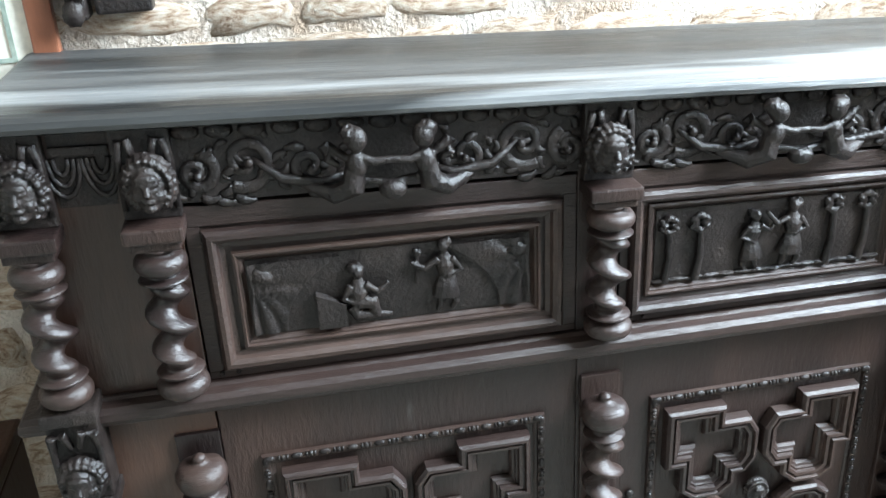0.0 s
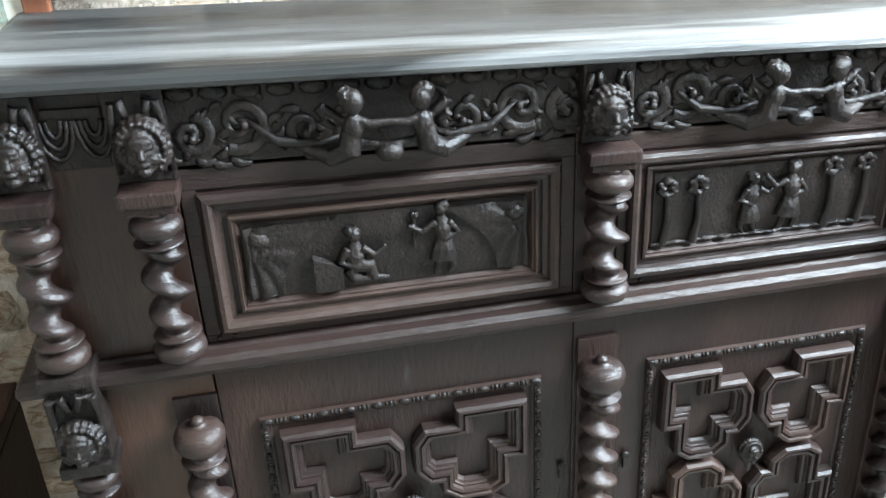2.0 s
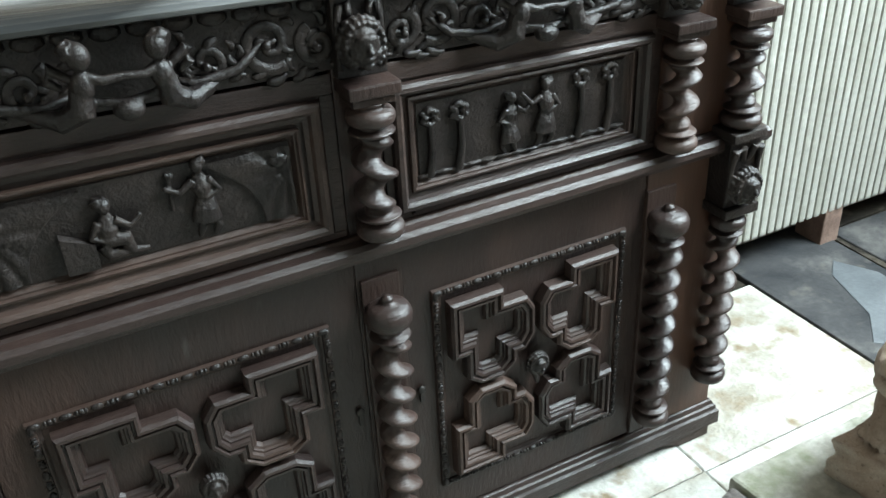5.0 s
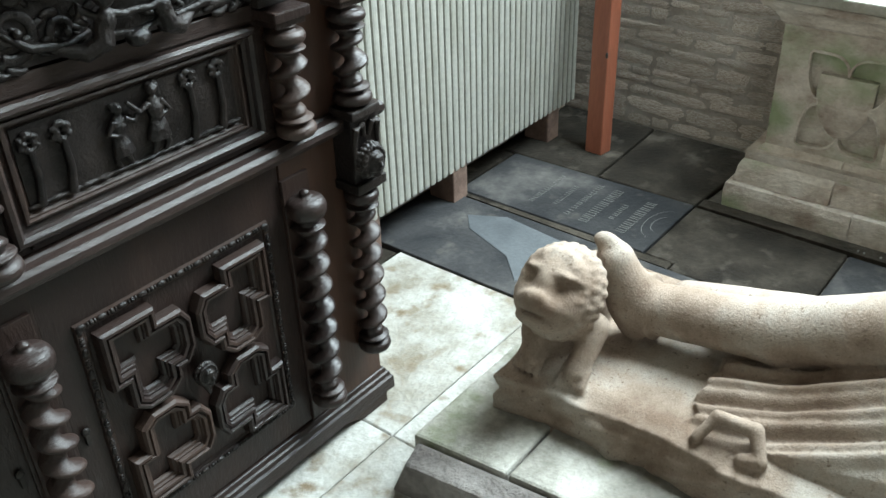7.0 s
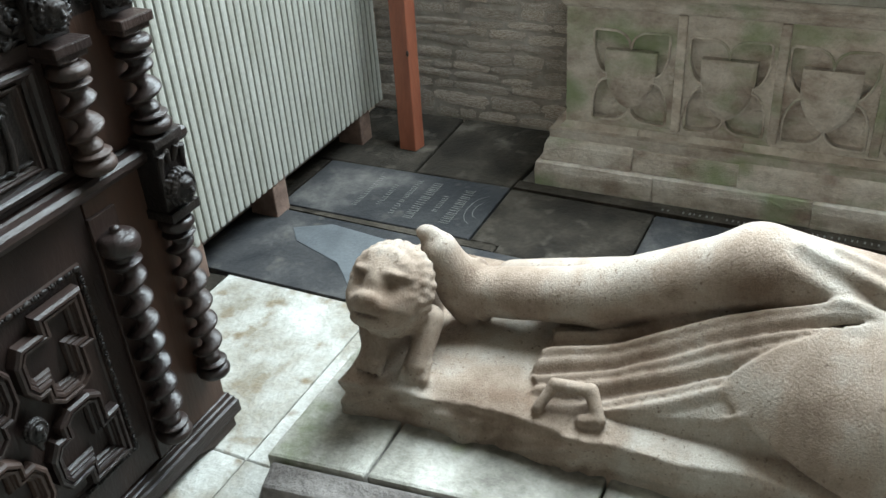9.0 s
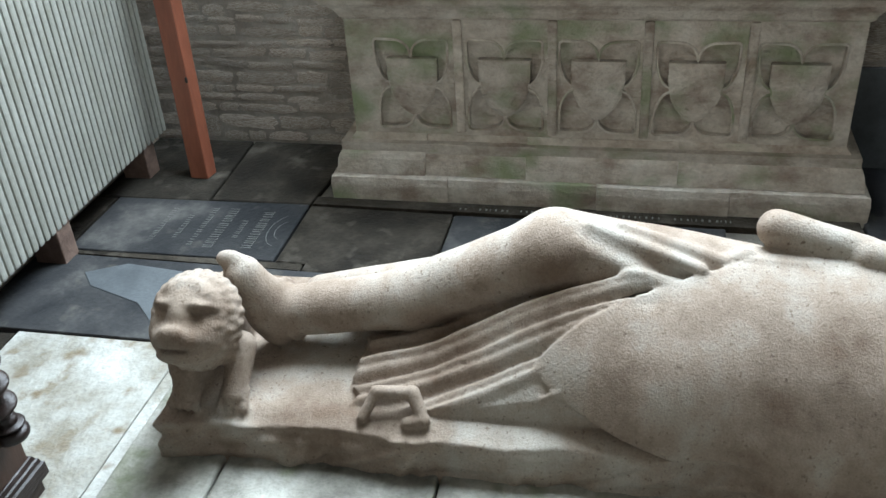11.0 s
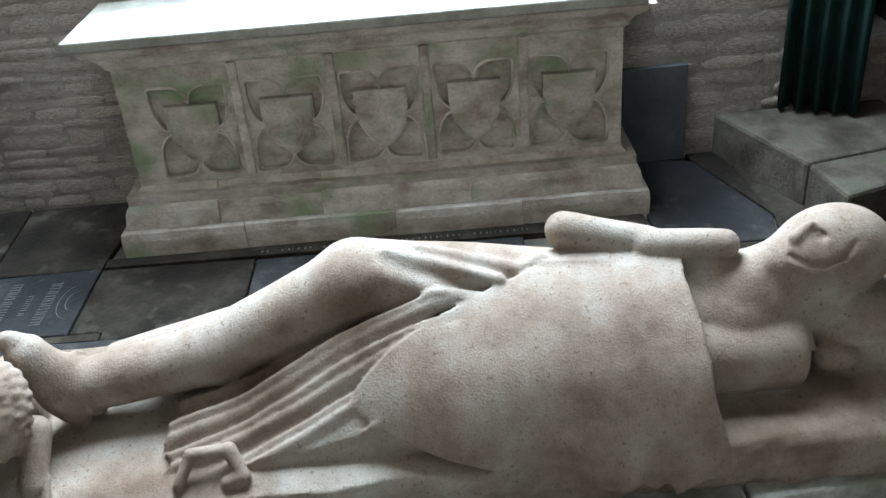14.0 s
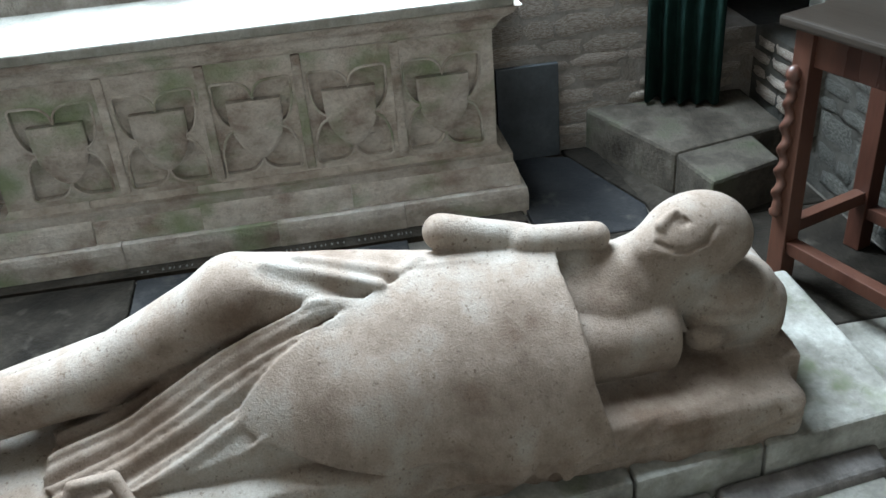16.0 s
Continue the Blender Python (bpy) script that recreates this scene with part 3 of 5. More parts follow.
    lion = join(lion, on_head(0.058, -0.076, (0.044, 0.052, 0.020)), 0.008)
    for s in (-1, 1):
        lion = join(lion, on_head(0.044, -0.020, (0.032, 0.028, 0.042), s * 0.054), 0.014)
        lion = cut(lion, on_head(0.072, 0.028, (0.020, 0.016, 0.0095), s * 0.038), 0.006)
        lion = join(lion, on_head(0.050, 0.027, (0.014, 0.013, 0.008), s * 0.040), 0.003)
        lion = join(lion, on_head(0.070, 0.046, (0.014, 0.026, 0.008), s * 0.038), 0.008)
    lion = cut(lion, on_head(0.112, -0.060, (0.050, 0.060, 0.0085)), 0.004)
    for y, x in ((0.950, 1.43), (0.838, 1.44)):
        lion = join(lion, cap((x + 0.05, y, 0.32), (x - 0.030, y, 0.245), 0.036, 0.028), 0.015)
        for k in range(4):
            lion = join(lion, cap((x - 0.018, y - 0.026 + k * 0.0175, 0.250), (x - 0.052, y - 0.028 + k * 0.0185, 0.226), 0.0105, 0.0095), 0.003)
    d = join(d, lion, 0.02)
    # mail leg with the foot on the lion
    leg = cap((1.622, 0.765, 0.328), (1.662, 0.48, 0.358), 0.060, 0.068)
    leg = join(leg, cap((1.662, 0.48, 0.358), (1.70, 0.17, 0.480), 0.068, 0.088), 0.03)
    leg = join(leg, cap((1.705, 0.15, 0.485), (1.725, -0.25, 0.405), 0.088, 0.090), 0.04)
    leg = join(leg, ell((1.610, 0.80, 0.325), (0.058, 0.055, 0.085)), 0.02)
    leg = join(leg, cap((1.600, 0.812, 0.345), (1.592, 0.855, 0.440), 0.060, 0.044), 0.02)
    leg = join(leg, ell((1.595, 0.882, 0.480), (0.020, 0.030, 0.020)), 0.014)
    leg = join(leg, cap((1.76, 0.74, 0.28), (1.79, 0.1, 0.38), 0.05, 0.08), 0.03)
    leg = join(leg, cap((1.69, 0.60, 0.22), (1.72, 0.10, 0.34), 0.045, 0.09), 0.03)
    d = join(d, leg, 0.010)
    # spur strap round the ankle and edge of the knee cop
    d = join(d, np.sqrt((np.sqrt(((X - 1.622) / 1.0) ** 2 + ((Z - 0.332) / 1.15) ** 2) - 0.062) ** 2 + (Y - 0.765 - 0.25 * (Z - 0.33)) ** 2) - 0.006, 0.005)
    # surcoat: skirts spread from hip to bed in long folds
    xr = np.interp(Y[0, :, 0], [-0.1, 0.0, 0.2, 0.4, 0.6], [1.612, 1.596, 1.572, 1.550, 1.520])[None, :, None]
    zr = np.interp(Y[0, :, 0], [-0.2, 0.0, 0.2, 0.4, 0.6], [0.470, 0.490, 0.416, 0.314, 0.262])[None, :, None]
    sl = np.interp(Y[0, :, 0], [0.0, 0.2, 0.4, 0.6], [1.05, 0.95, 0.66, 0.48])[None, :, None]
    u = (xr - X) / (0.088 + 0.10 * np.clip(Y, 0, 0.6))
    fold = 0.70 * np.abs(np.cos(math.pi * (1.9 * u + 0.10 + 0.10 * np.sin(9 * Y)))) + 0.42 * np.abs(np.cos(math.pi * (4.6 * u + 0.35 + 0.15 * np.sin(7 * Y + 1))))
    amp = 0.027 * np.clip((Y + 0.20) / 0.24, 0, 1) ** 0.7
    roof = zr - sl * np.clip(xr - X, 0, 1) - np.interp(Y[0, :, 0], [0.15, 0.32], [0.7, 0.06])[None, :, None] * np.clip(X - xr - 0.02, 0, 1) + amp * (fold - 0.62)
    end = 0.585 + 0.010 * np.sin(X * 90) + 0.008 * np.sin(X * 37 + 1)
    skirt = np.maximum(np.maximum((Z - roof) * 0.5, Y - end), np.maximum(-0.22 - Y, np.maximum(1.405 + 0.03 * (1 - Y) - X, X - 1.86) * 0.8))
    d = join(d, skirt, 0.006)
    # tunic drawn over the thigh, its hem across the knee
    over = cap((1.705, 0.15, 0.485), (1.725, -0.25, 0.405), 0.094, 0.096)
    d = join(d, np.maximum(over, (Y - 0.10 - 1.5 * np.clip(Z - 0.50, 0, 1)) * 0.6), 0.004)
    for p, q, r in (((1.685, 0.085, 0.564), (1.635, -0.150, 0.500), 0.010), ((1.650, 0.115, 0.534), (1.607, -0.090, 0.472), 0.010), ((1.700, 0.020, 0.560), (1.668, -0.200, 0.500), 0.009)):
        d = join(d, cap(p, q, r, r * 1.4), 0.022)
    # body, shoulders, neck and the hem of the mail hood
    torso = ell((1.71, -0.42, 0.325), (0.165, 0.42, 0.145))
    torso = join(torso, ell((1.675, -0.655, 0.365), (0.140, 0.135, 0.095)), 0.04)
    d = join(d, torso, 0.03)
    arm = cap((1.575, -0.46, 0.305), (1.575, -0.80, 0.300), 0.092, 0.090)
    d = join(d, -join(-arm, Y + 0.785, 0.03), 0.006)
    d = join(d, cap((1.650, -0.69, 0.430), (1.648, -0.86, 0.470), 0.072, 0.082), 0.03)
    d = join(d, cap((1.640, -0.72, 0.385), (1.640, -0.83, 0.385), 0.085, 0.075), 0.02)
    d = join(d, ell((1.685, -0.60, 0.455), (0.060, 0.075, 0.045)), 0.02)
    hem = [(1.662, -0.600, 0.476), (1.640, -0.655, 0.462), (1.604, -0.725, 0.428), (1.574, -0.775, 0.375), (1.560, -0.800, 0.315)]
    for p, q in zip(hem, hem[1:]):
        d = join(d, cap(p, q, 0.013, 0.013), 0.010)
    # folded hands, then the broken forearms crossing the breast
    d = join(d, cap((1.668, -0.165, 0.485), (1.692, -0.240, 0.503), 0.016, 0.020), 0.010)
    for k in range(4):
        d = join(d, cap((1.676 + 0.016 * k, -0.235, 0.503 - 0.002 * k), (1.668 + 0.016 * k, -0.385, 0.500), 0.0115, 0.011), 0.003)
    d = join(d, cap((1.745, -0.300, 0.545), (1.72, -0.48, 0.512), 0.042, 0.036), 0.008)
    d = join(d, cap((1.705, -0.475, 0.512), (1.668, -0.632, 0.521), 0.037, 0.034), 0.008)
    # head in its mail hood
    head = ell((1.645, -0.865, 0.505), (0.092, 0.120, 0.094), 0.22)
    head = join(head, ell((1.625, -0.80, 0.505), (0.070, 0.075, 0.060), 0.3), 0.03)
    head = join(head, ell((1.628, -0.738, 0.500), (0.046, 0.042, 0.036)), 0.025)
    head = cut(head, ell((1.592, -0.800, 0.571), (0.014, 0.014, 0.009), 0.4), 0.005)
    head = join(head, ell((1.603, -0.799, 0.566), (0.010, 0.010, 0.006), 0.4), 0.003)
    head = join(head, cap((1.612, -0.786, 0.585), (1.606, -0.757, 0.560), 0.008, 0.015), 0.008)
    line = [(1.584, -0.742, 0.530), (1.562, -0.765, 0.522), (1.556, -0.800, 0.520), (1.558, -0.838, 0.533), (1.570, -0.866, 0.562)]
    for p, q in zip(line, line[1:]):
        head = cut(head, cap(p, q, 0.0055, 0.0055), 0.004)
    d = join(d, head, 0.016)
    # two cushions, the upper one creased under the head
    d = join(d, box((1.69, -0.935, 0.300), (0.140, 0.130, 0.085), 0.06), 0.014)
    d = join(d, ell((1.635, -0.925, 0.378), (0.105, 0.110, 0.046)), 0.008)
    d = join(d, ell((1.572, -0.905, 0.345), (0.055, 0.085, 0.026), -0.08), 0.006)
    d = join(d, ell((1.555, -0.850, 0.290), (0.042, 0.050, 0.034)), 0.006)
    # long shield on the arm: a part of a wide drum cut to a heater outline
    ay, az, rr = 1.735, 0.135, 0.378
    rad = np.sqrt((X - ay) ** 2 + (Z - az) ** 2)
    ang = np.arctan2(Z - az, -(X - ay))
    v = 0.175 - Y
    mid = radians(38) + radians(7.5) * np.clip(v / 0.6, 0, 1)
    half = 0.29 * np.clip(v / 0.58, 1e-4, 1) ** 0.60
    side = np.abs((ang - mid) * rr) - half
    bend = rr - 0.05 * np.clip((0.30 - v) / 0.30, 0, 1) ** 2
    shell = np.maximum(np.maximum(np.abs(rad - bend + 0.020) - 0.016, side), np.maximum(-v, v - 0.712 - 0.045 * np.clip((mid - ang) / 0.75, 0, 1) - 0.006 * np.sin(ang * 9))) * 0.9
    d = join(d, shell - 0.005, 0.004)
    fill = np.maximum(np.maximum(rad - bend + 0.022, side + 0.02), np.maximum(-v + 0.05, v - 0.70))
    d = join(d, np.maximum(fill + 0.012, 0.16 - Z) * 0.9, 0.006)
    # tassel of the sword belt
    for a, b in (((1.395, 0.540, 0.226), (1.432, 0.515, 0.270)), ((1.432, 0.515, 0.270), (1.435, 0.435, 0.274)), ((1.435, 0.435, 0.274), (1.398, 0.405, 0.232)), ((1.398, 0.405, 0.232), (1.392, 0.440, 0.226))):
        d = join(d, cap(a, b, 0.0145, 0.013), 0.004)
    # chips and worn hollows
    for c, r in (((1.59, -0.04, 0.452), (0.03, 0.05, 0.012)), ((1.545, 0.60, 0.262), (0.02, 0.03, 0.02)), ((1.36, -0.2, 0.19), (0.03, 0.09, 0.03)), ((1.35, 0.62, 0.19), (0.02, 0.14, 0.02))):
        d = cut(d, ell(c, r), 0.012)
    rng = np.random.default_rng(5)
    wob = np.zeros_like(d)
    for k in range(10):
        w = rng.normal(0, 1, 3)
        w = w / np.linalg.norm(w) * rng.uniform(18, 60)
        wob += np.sin(X * w[0] + Y * w[1] + Z * w[2] + rng.uniform(0, 6)) * (22 / np.linalg.norm(w)) * 0.0009
    edge = np.clip((0.215 - Z) / 0.05, 0, 1) * np.clip((1.50 - X) / 0.05, 0, 1)
    d = d + wob + edge * (0.006 * np.sin(Y * 31 + 3 * np.sin(Z * 40 + Y * 13)) * np.sin(Z * 70 + Y * 9) + 0.004 * np.sin(Y * 83 + Z * 60 + 2 * np.sin(Y * 29)) * np.sin(Y * 11))
    # surface nets
    s = d < 0
    c8 = [s[i:n[0] - 1 + i, j:n[1] - 1 + j, k:n[2] - 1 + k] for i in (0, 1) for j in (0, 1) for k in (0, 1)]
    tot = sum(c.astype(np.int8) for c in c8)
    act = (tot > 0) & (tot < 8)
    idx = -np.ones(act.shape, np.int64)
    cells = np.argwhere(act)
    idx[act] = np.arange(len(cells))
    acc, cnt = np.zeros((len(cells), 3)), np.zeros(len(cells))
    cor = [(i, j, k) for i in (0, 1) for j in (0, 1) for k in (0, 1)]
    val = [d[cells[:, 0] + a[0], cells[:, 1] + a[1], cells[:, 2] + a[2]] for a in cor]
    for p in range(8):
        for q in range(p + 1, 8):
            if sum(abs(cor[p][m] - cor[q][m]) for m in range(3)) == 1:
                x = (val[p] < 0) != (val[q] < 0)
                t = np.where(x, val[p] / np.where(x, val[p] - val[q], 1), 0)
                pt = np.array(cor[p]) + t[:, None] * (np.array(cor[q]) - np.array(cor[p]))
                acc += np.where(x[:, None], pt, 0)
                cnt += x
    vs = lo + step * (cells + acc / cnt[:, None])
    fs = []
    for a in range(3):
        b, c = (a + 1) % 3, (a + 2) % 3
        sl0, sl1 = [slice(1, -1)] * 3, [slice(1, -1)] * 3
        sl0[a], sl1[a] = slice(0, -1), slice(1, None)
        e = np.argwhere(s[tuple(sl0)] != s[tuple(sl1)])
        base = e + 1
        base[:, a] -= 1
        B, C = np.eye(3, dtype=int)[b], np.eye(3, dtype=int)[c]
        quad = [idx[tuple((base - o).T)] for o in (0 * B, B, B + C, C)]
        fs.append(np.stack(quad, 1))
    return vs, np.concatenate(fs)


vs, fs = effigy_mesh()
me = bpy.data.meshes.new("knight_effigy")
me.from_pydata((vs - np.array([1.62, 0, 0.1])).tolist(), [], fs.tolist())
me.validate()
bm = bmesh.new()
bm.from_mesh(me)
bmesh.ops.recalc_face_normals(bm, faces=bm.faces[:])
bmesh.ops.smooth_vert(bm, verts=bm.verts[:], factor=0.5, use_axis_x=True, use_axis_y=True, use_axis_z=True)
bm.to_mesh(me)
bm.free()
me.polygons.foreach_set("use_smooth", [True] * len(me.polygons))
me.materials.append(EFFIGY)
effigy = new("knight_effigy", me)
effigy.location = (1.62, 0, 0.102)
tagged(effigy, "worn sandstone knight effigy with shield, feet on a lion", "statue")

# ---------- plinth under the effigy ----------
plinth = thing("effigy_plinth", (1.6, -0.1, 0), "low plinth of worn pale slabs with dark kerb stones", "plinth")
rnd = random.Random(4)
cuts = [1.105, 0.86, 0.37, -0.20, -0.62, -0.93, -1.30]
for a, b in zip(cuts, cuts[1:]):
    y1, y0 = a - 0.003, b + 0.003
    h = 0.112 + rnd.uniform(-0.004, 0.004)
    g = M()
    g.add([(PL(y1), y1, -0.03), (2.0, y1, -0.03), (2.0, y0, -0.03), (PL(y0), y0, -0.03), (PL(y1), y1, h), (2.0, y1, h), (2.0, y0, h), (PL(y0), y0, h)],
          [(0, 1, 2, 3), (4, 7, 6, 5), (0, 4, 5, 1), (1, 5, 6, 2), (2, 6, 7, 3), (3, 7, 4, 0)])
    part("slab", g, PLINTH, plinth, bevel=0.009)
cuts = [1.10, 0.62, 0.12, -0.36, -0.80, -1.22]
for k, (a, b) in enumerate(zip(cuts, cuts[1:])):
    y1, y0 = a - 0.004, b + 0.004
    w1, w0 = 0.085, 0.08
    h = (0.098 if k < 3 else 0.034) + rnd.uniform(-0.006, 0.004)
    g = M()
    c = 0.03 if k == 0 else 0.006
    g.add([(PL(y1) - w1, y1 + (0.02 if k == 0 else 0), -0.03), (PL(y1) - 0.003, y1, -0.03), (PL(y0) - 0.003, y0, -0.03), (PL(y0) - w0, y0, -0.03),
           (PL(y1) - w1 + 0.012, y1 - c, h - 0.01), (PL(y1) - 0.003, y1 - 0.01, h), (PL(y0) - 0.003, y0, h), (PL(y0) - w0 + 0.015, y0 + 0.005, h - 0.012)],
          [(0, 1, 2, 3), (4, 7, 6, 5), (0, 4, 5, 1), (1, 5, 6, 2), (2, 6, 7, 3), (3, 7, 4, 0)])
    part("kerb_stone", g, PLINTH_DK, plinth, bevel=0.01)

# ---------- radiator ----------
rad = thing("radiator", (2.35, 1.86, 0), "cream enamelled ribbed column radiator on brick feet", "radiator")
g = M()
g.box(-0.0135, 0.0135, -0.055, 0.055, -0.5, 0.5, 0.0085)
fin_me = mesh_of("rib", g, RAD)
for k in range(42):
    ob = new("rib", fin_me)
    ob.parent = rad
    ob.matrix_local = pose(1.64 + k * 0.0328 - 2.35, 0.0, 0.64 + (k % 2) * 0.0) @ Matrix.Diagonal((1, 1, 1.04, 1))
g = M()
g.box(1.63, 3.0, 1.822, 1.895, 0.15, 1.14, 0.01)
part("core", g, RAD, rad)
for x in (1.80, 2.26, 2.86):
    g = M()
    g.box(x - 0.05, x + 0.03, 1.81, 1.92, -0.02, 0.135, 0.006)
    part("foot", g, BRICK, rad, "rough brick foot")

# ---------- leaning post ----------
post = thing("leaning_post", (2.855, 1.615, 0), "red-stained square timber leaning against the wall", "post")
g = M()
top = Vector((0.185, 0.085, 1.75))
ca = [(-0.030, -0.036), (0.030, -0.045), (0.034, 0.028), (-0.026, 0.036)]
vs = [(2.855 + a, 1.615 + b, 0.0) for a, b in ca] + [(2.855 + a + top.x, 1.615 + b + top.y, top.z) for a, b in ca]
g.add(vs, [(0, 3, 2, 1), (4, 5, 6, 7), (0, 1, 5, 4), (1, 2, 6, 5), (2, 3, 7, 6), (3, 0, 4, 7)])
part("timber", g, REDWOOD, post, bevel=0.004)
g = M()
g.ball((2.855 + 0.185 * 0.22 - 0.036, 1.60 + 0.085 * 0.22 - 0.02, 0.385), (0.006, 0.006, 0.012), 8, 6)
part("knot", g, IRON, post, "dark knot hole")

# ---------- slate tablet, step, curtain ----------
g = M()
g.box(-0.012, 0.012, -0.118, 0.118, 0.0, 0.365, 0.003)
tab = new("slate_tablet", mesh_of("slate_tablet", g, SLATE_WORN))
tab.matrix_world = pose(3.135, -0.845, 0.0, 0, 2.5, 0)
tagged(tab, "plain dark slate tablet leaning against the wall", "tablet")
step = thing("stone_step", (2.80, -1.35, 0), "worn grey stone doorway step of two blocks", "step")
for pts, h in (([(3.166, -1.074), (2.700, -1.250), (2.800, -1.700), (3.166, -1.700)], 0.160), ([(2.697, -1.251), (2.468, -1.287), (2.560, -1.560), (2.768, -1.560)], 0.156)):
    g = M()
    g.add([(x, y, -0.02) for x, y in pts] + [(x, y, h) for x, y in pts], [(0, 1, 2, 3), (4, 7, 6, 5), (0, 4, 5, 1), (1, 5, 6, 2), (2, 6, 7, 3), (3, 7, 4, 0)])
    part("block", g, STEP_STONE, step, bevel=0.014)
cur = thing("door_curtain", (3.06, -1.40, 0.17), "dark green heavy curtain in deep folds", "curtain")
g = M()
vs, fs = [], []
for j, z in enumerate((0.175, 0.6, 1.1, 2.15)):
    for i in range(57):
        s = i / 56
        w = 0.028 * math.sin(s * 2 * math.pi * 4.5) + 0.008 * math.sin(s * 31 + j)
        vs.append((3.14 - 0.125 * s - w * 0.85, -1.30 - 0.245 * s + w * 0.5, z))
for j in range(3):
    for i in range(56):
        fs.append((j * 57 + i, j * 57 + i + 1, (j + 1) * 57 + i + 1, (j + 1) * 57 + i))
g.add(vs, fs, True)
c = part("cloth", g, CURTAIN, cur)
sol = c.modifiers.new("thickness", "SOLIDIFY")
sol.thickness = 0.006
g = M()
g.tube([(3.16, -1.26, 2.16), (2.75, -1.70, 2.16)], 0.012, 10)
part("rod", g, IRON, cur)

# ---------- side table ----------
table = thing("side_table", (2.107, -1.342, 0), "mahogany side table with applied barley-twist half columns", "table", turn=180 + 19.5)
# here x runs along the front and y to the back
g = M()
g.box(-0.06, 0.95, -0.06, 0.42, 0.772, 0.800, 0.008)
part("tabletop", g, MAHOG_TOP, table, "worn reflective top with rounded edge")
for x, y in ((0, 0), (0.89, 0), (0, 0.335), (0.89, 0.335)):
    g = M()
    g.box(x - 0.028, x + 0.028, y - 0.028, y + 0.028, 0, 0.772, 0.003)
    leg = part("leg", g, MAHOG, table)
    if y == 0:
        g = M()
        prof = [(0.22, 0.004), (0.228, 0.016)]
        prof += [(0.24, 0.02), (0.25, 0.014)]
        prof += [(0.262 + 0.006 * k, 0.0145) for k in range(56)]
        prof += [(0.605, 0.014), (0.612, 0.02), (0.622, 0.02), (0.63, 0.013), (0.64, 0.021), (0.655, 0.021), (0.668, 0.012), (0.672, 0.003)]
        g.lathe((x - 0.012, y - 0.034), prof, 12, 95.0, 0.006, 0.258, 0.60)
        part("half_column", g, MAHOG, leg, "glossy dark twisted half column")
for a in ((0.028, 0.862, -0.012, 0.012, 0.672, 0.772), (0.028, 0.862, 0.323, 0.347, 0.672, 0.772), (-0.012, 0.012, 0.028, 0.307, 0.672, 0.772), (0.878, 0.902, 0.028, 0.307, 0.672, 0.772)):
    g = M()
    g.box(*a, 0.002)
    part("apron", g, MAHOG, table)
for a in ((0.028, 0.862, -0.02, 0.02, 0.11, 0.15), (0.028, 0.862, 0.315, 0.355, 0.11, 0.15), (-0.018, 0.018, 0.028, 0.307, 0.16, 0.20), (0.872, 0.908, 0.028, 0.307, 0.16, 0.20)):
    g = M()
    g.box(*a, 0.003)
    part("stretcher", g, MAHOG, table)

# ---------- things on the wall by the cupboard ----------
pic = thing("picture_frame", (-0.62, 1.735, 1.5), "red-brown wooden picture frame with a pale mount", "picture")
x1, z0, x0, z1 = -0.392, 1.205, -0.85, 1.85
for a in ((x0, x1, z0, z0 + 0.042), (x0, x1, z1 - 0.042, z1)):
    g = M()
    g.box(a[0], a[1], 1.722, 1.748, a[2], a[3], 0.004)
    part("rail", g, FRAME_WOOD, pic)
for a in ((x0, x0 + 0.045), (x1 - 0.045, x1)):
    g = M()
    g.box(a[0], a[1], 1.722, 1.748, z0 + 0.042, z1 - 0.042, 0.004)
    part("stile", g, FRAME_WOOD, pic)
g = M()
g.box(x0 + 0.04, x1 - 0.04, 1.734, 1.745, z0 + 0.04, z1 - 0.04)
part("mount", g, MAT_BOARD, pic, "cream mount board")
g = M()
for a in ((x0 + 0.075, x1 - 0.075, z0 + 0.075, z0 + 0.083), (x0 + 0.075, x1 - 0.075, z1 - 0.083, z1 - 0.075)):
    g.box(a[0], a[1], 1.731, 1.734, a[2], a[3])
for a in ((x0 + 0.075, x0 + 0.083), (x1 - 0.083, x1 - 0.075)):
    g.box(a[0], a[1], 1.731, 1.734, z0 + 0.083, z1 - 0.083)
part("border", g, MAT_LINE, pic, "grey-green printed border")
bracket = thing("carved_bracket", (-0.31, 1.74, 1.35), "black carved wooden bracket fixed to the wall", "bracket")
g = M()
g.box(-0.365, -0.33, 1.70, 1.762, 1.345, 1.75, 0.008).box(-0.318, -0.222, 1.71, 1.762, 1.352, 1.75, 0.006)
part("board", g, OAK_CARVE, bracket)
g = M()
for k in range(9):
    g.ball((-0.352 + 0.006 * (k % 2), 1.70, 1.36 + k * 0.04), (0.02, 0.016, 0.024), 10, 6, lump=0.3)
part("carving", g, OAK_CARVE, bracket, "rough leaf carving")
# bench end standing by the cupboard
bench = thing("bench_end", (-0.66, 1.45, 0), "old brown wooden bench end beside the cupboard", "bench")
g = M()
g.box(-0.78, -0.60, 1.30, 1.66, 0.57, 0.605, 0.008)
part("rail", g, OAK_RED, bench)
g = M()
for k in range(3):
    g.box(-0.765 + k * 0.05, -0.725 + k * 0.05, 1.32, 1.36, 0.0, 0.57, 0.004)
part("panel", g, OAK_RED, bench)
g = M()
g.box(-0.62, -0.60, 1.36, 1.64, 0.0, 0.57, 0.004)
part("side", g, OAK_RED, bench)

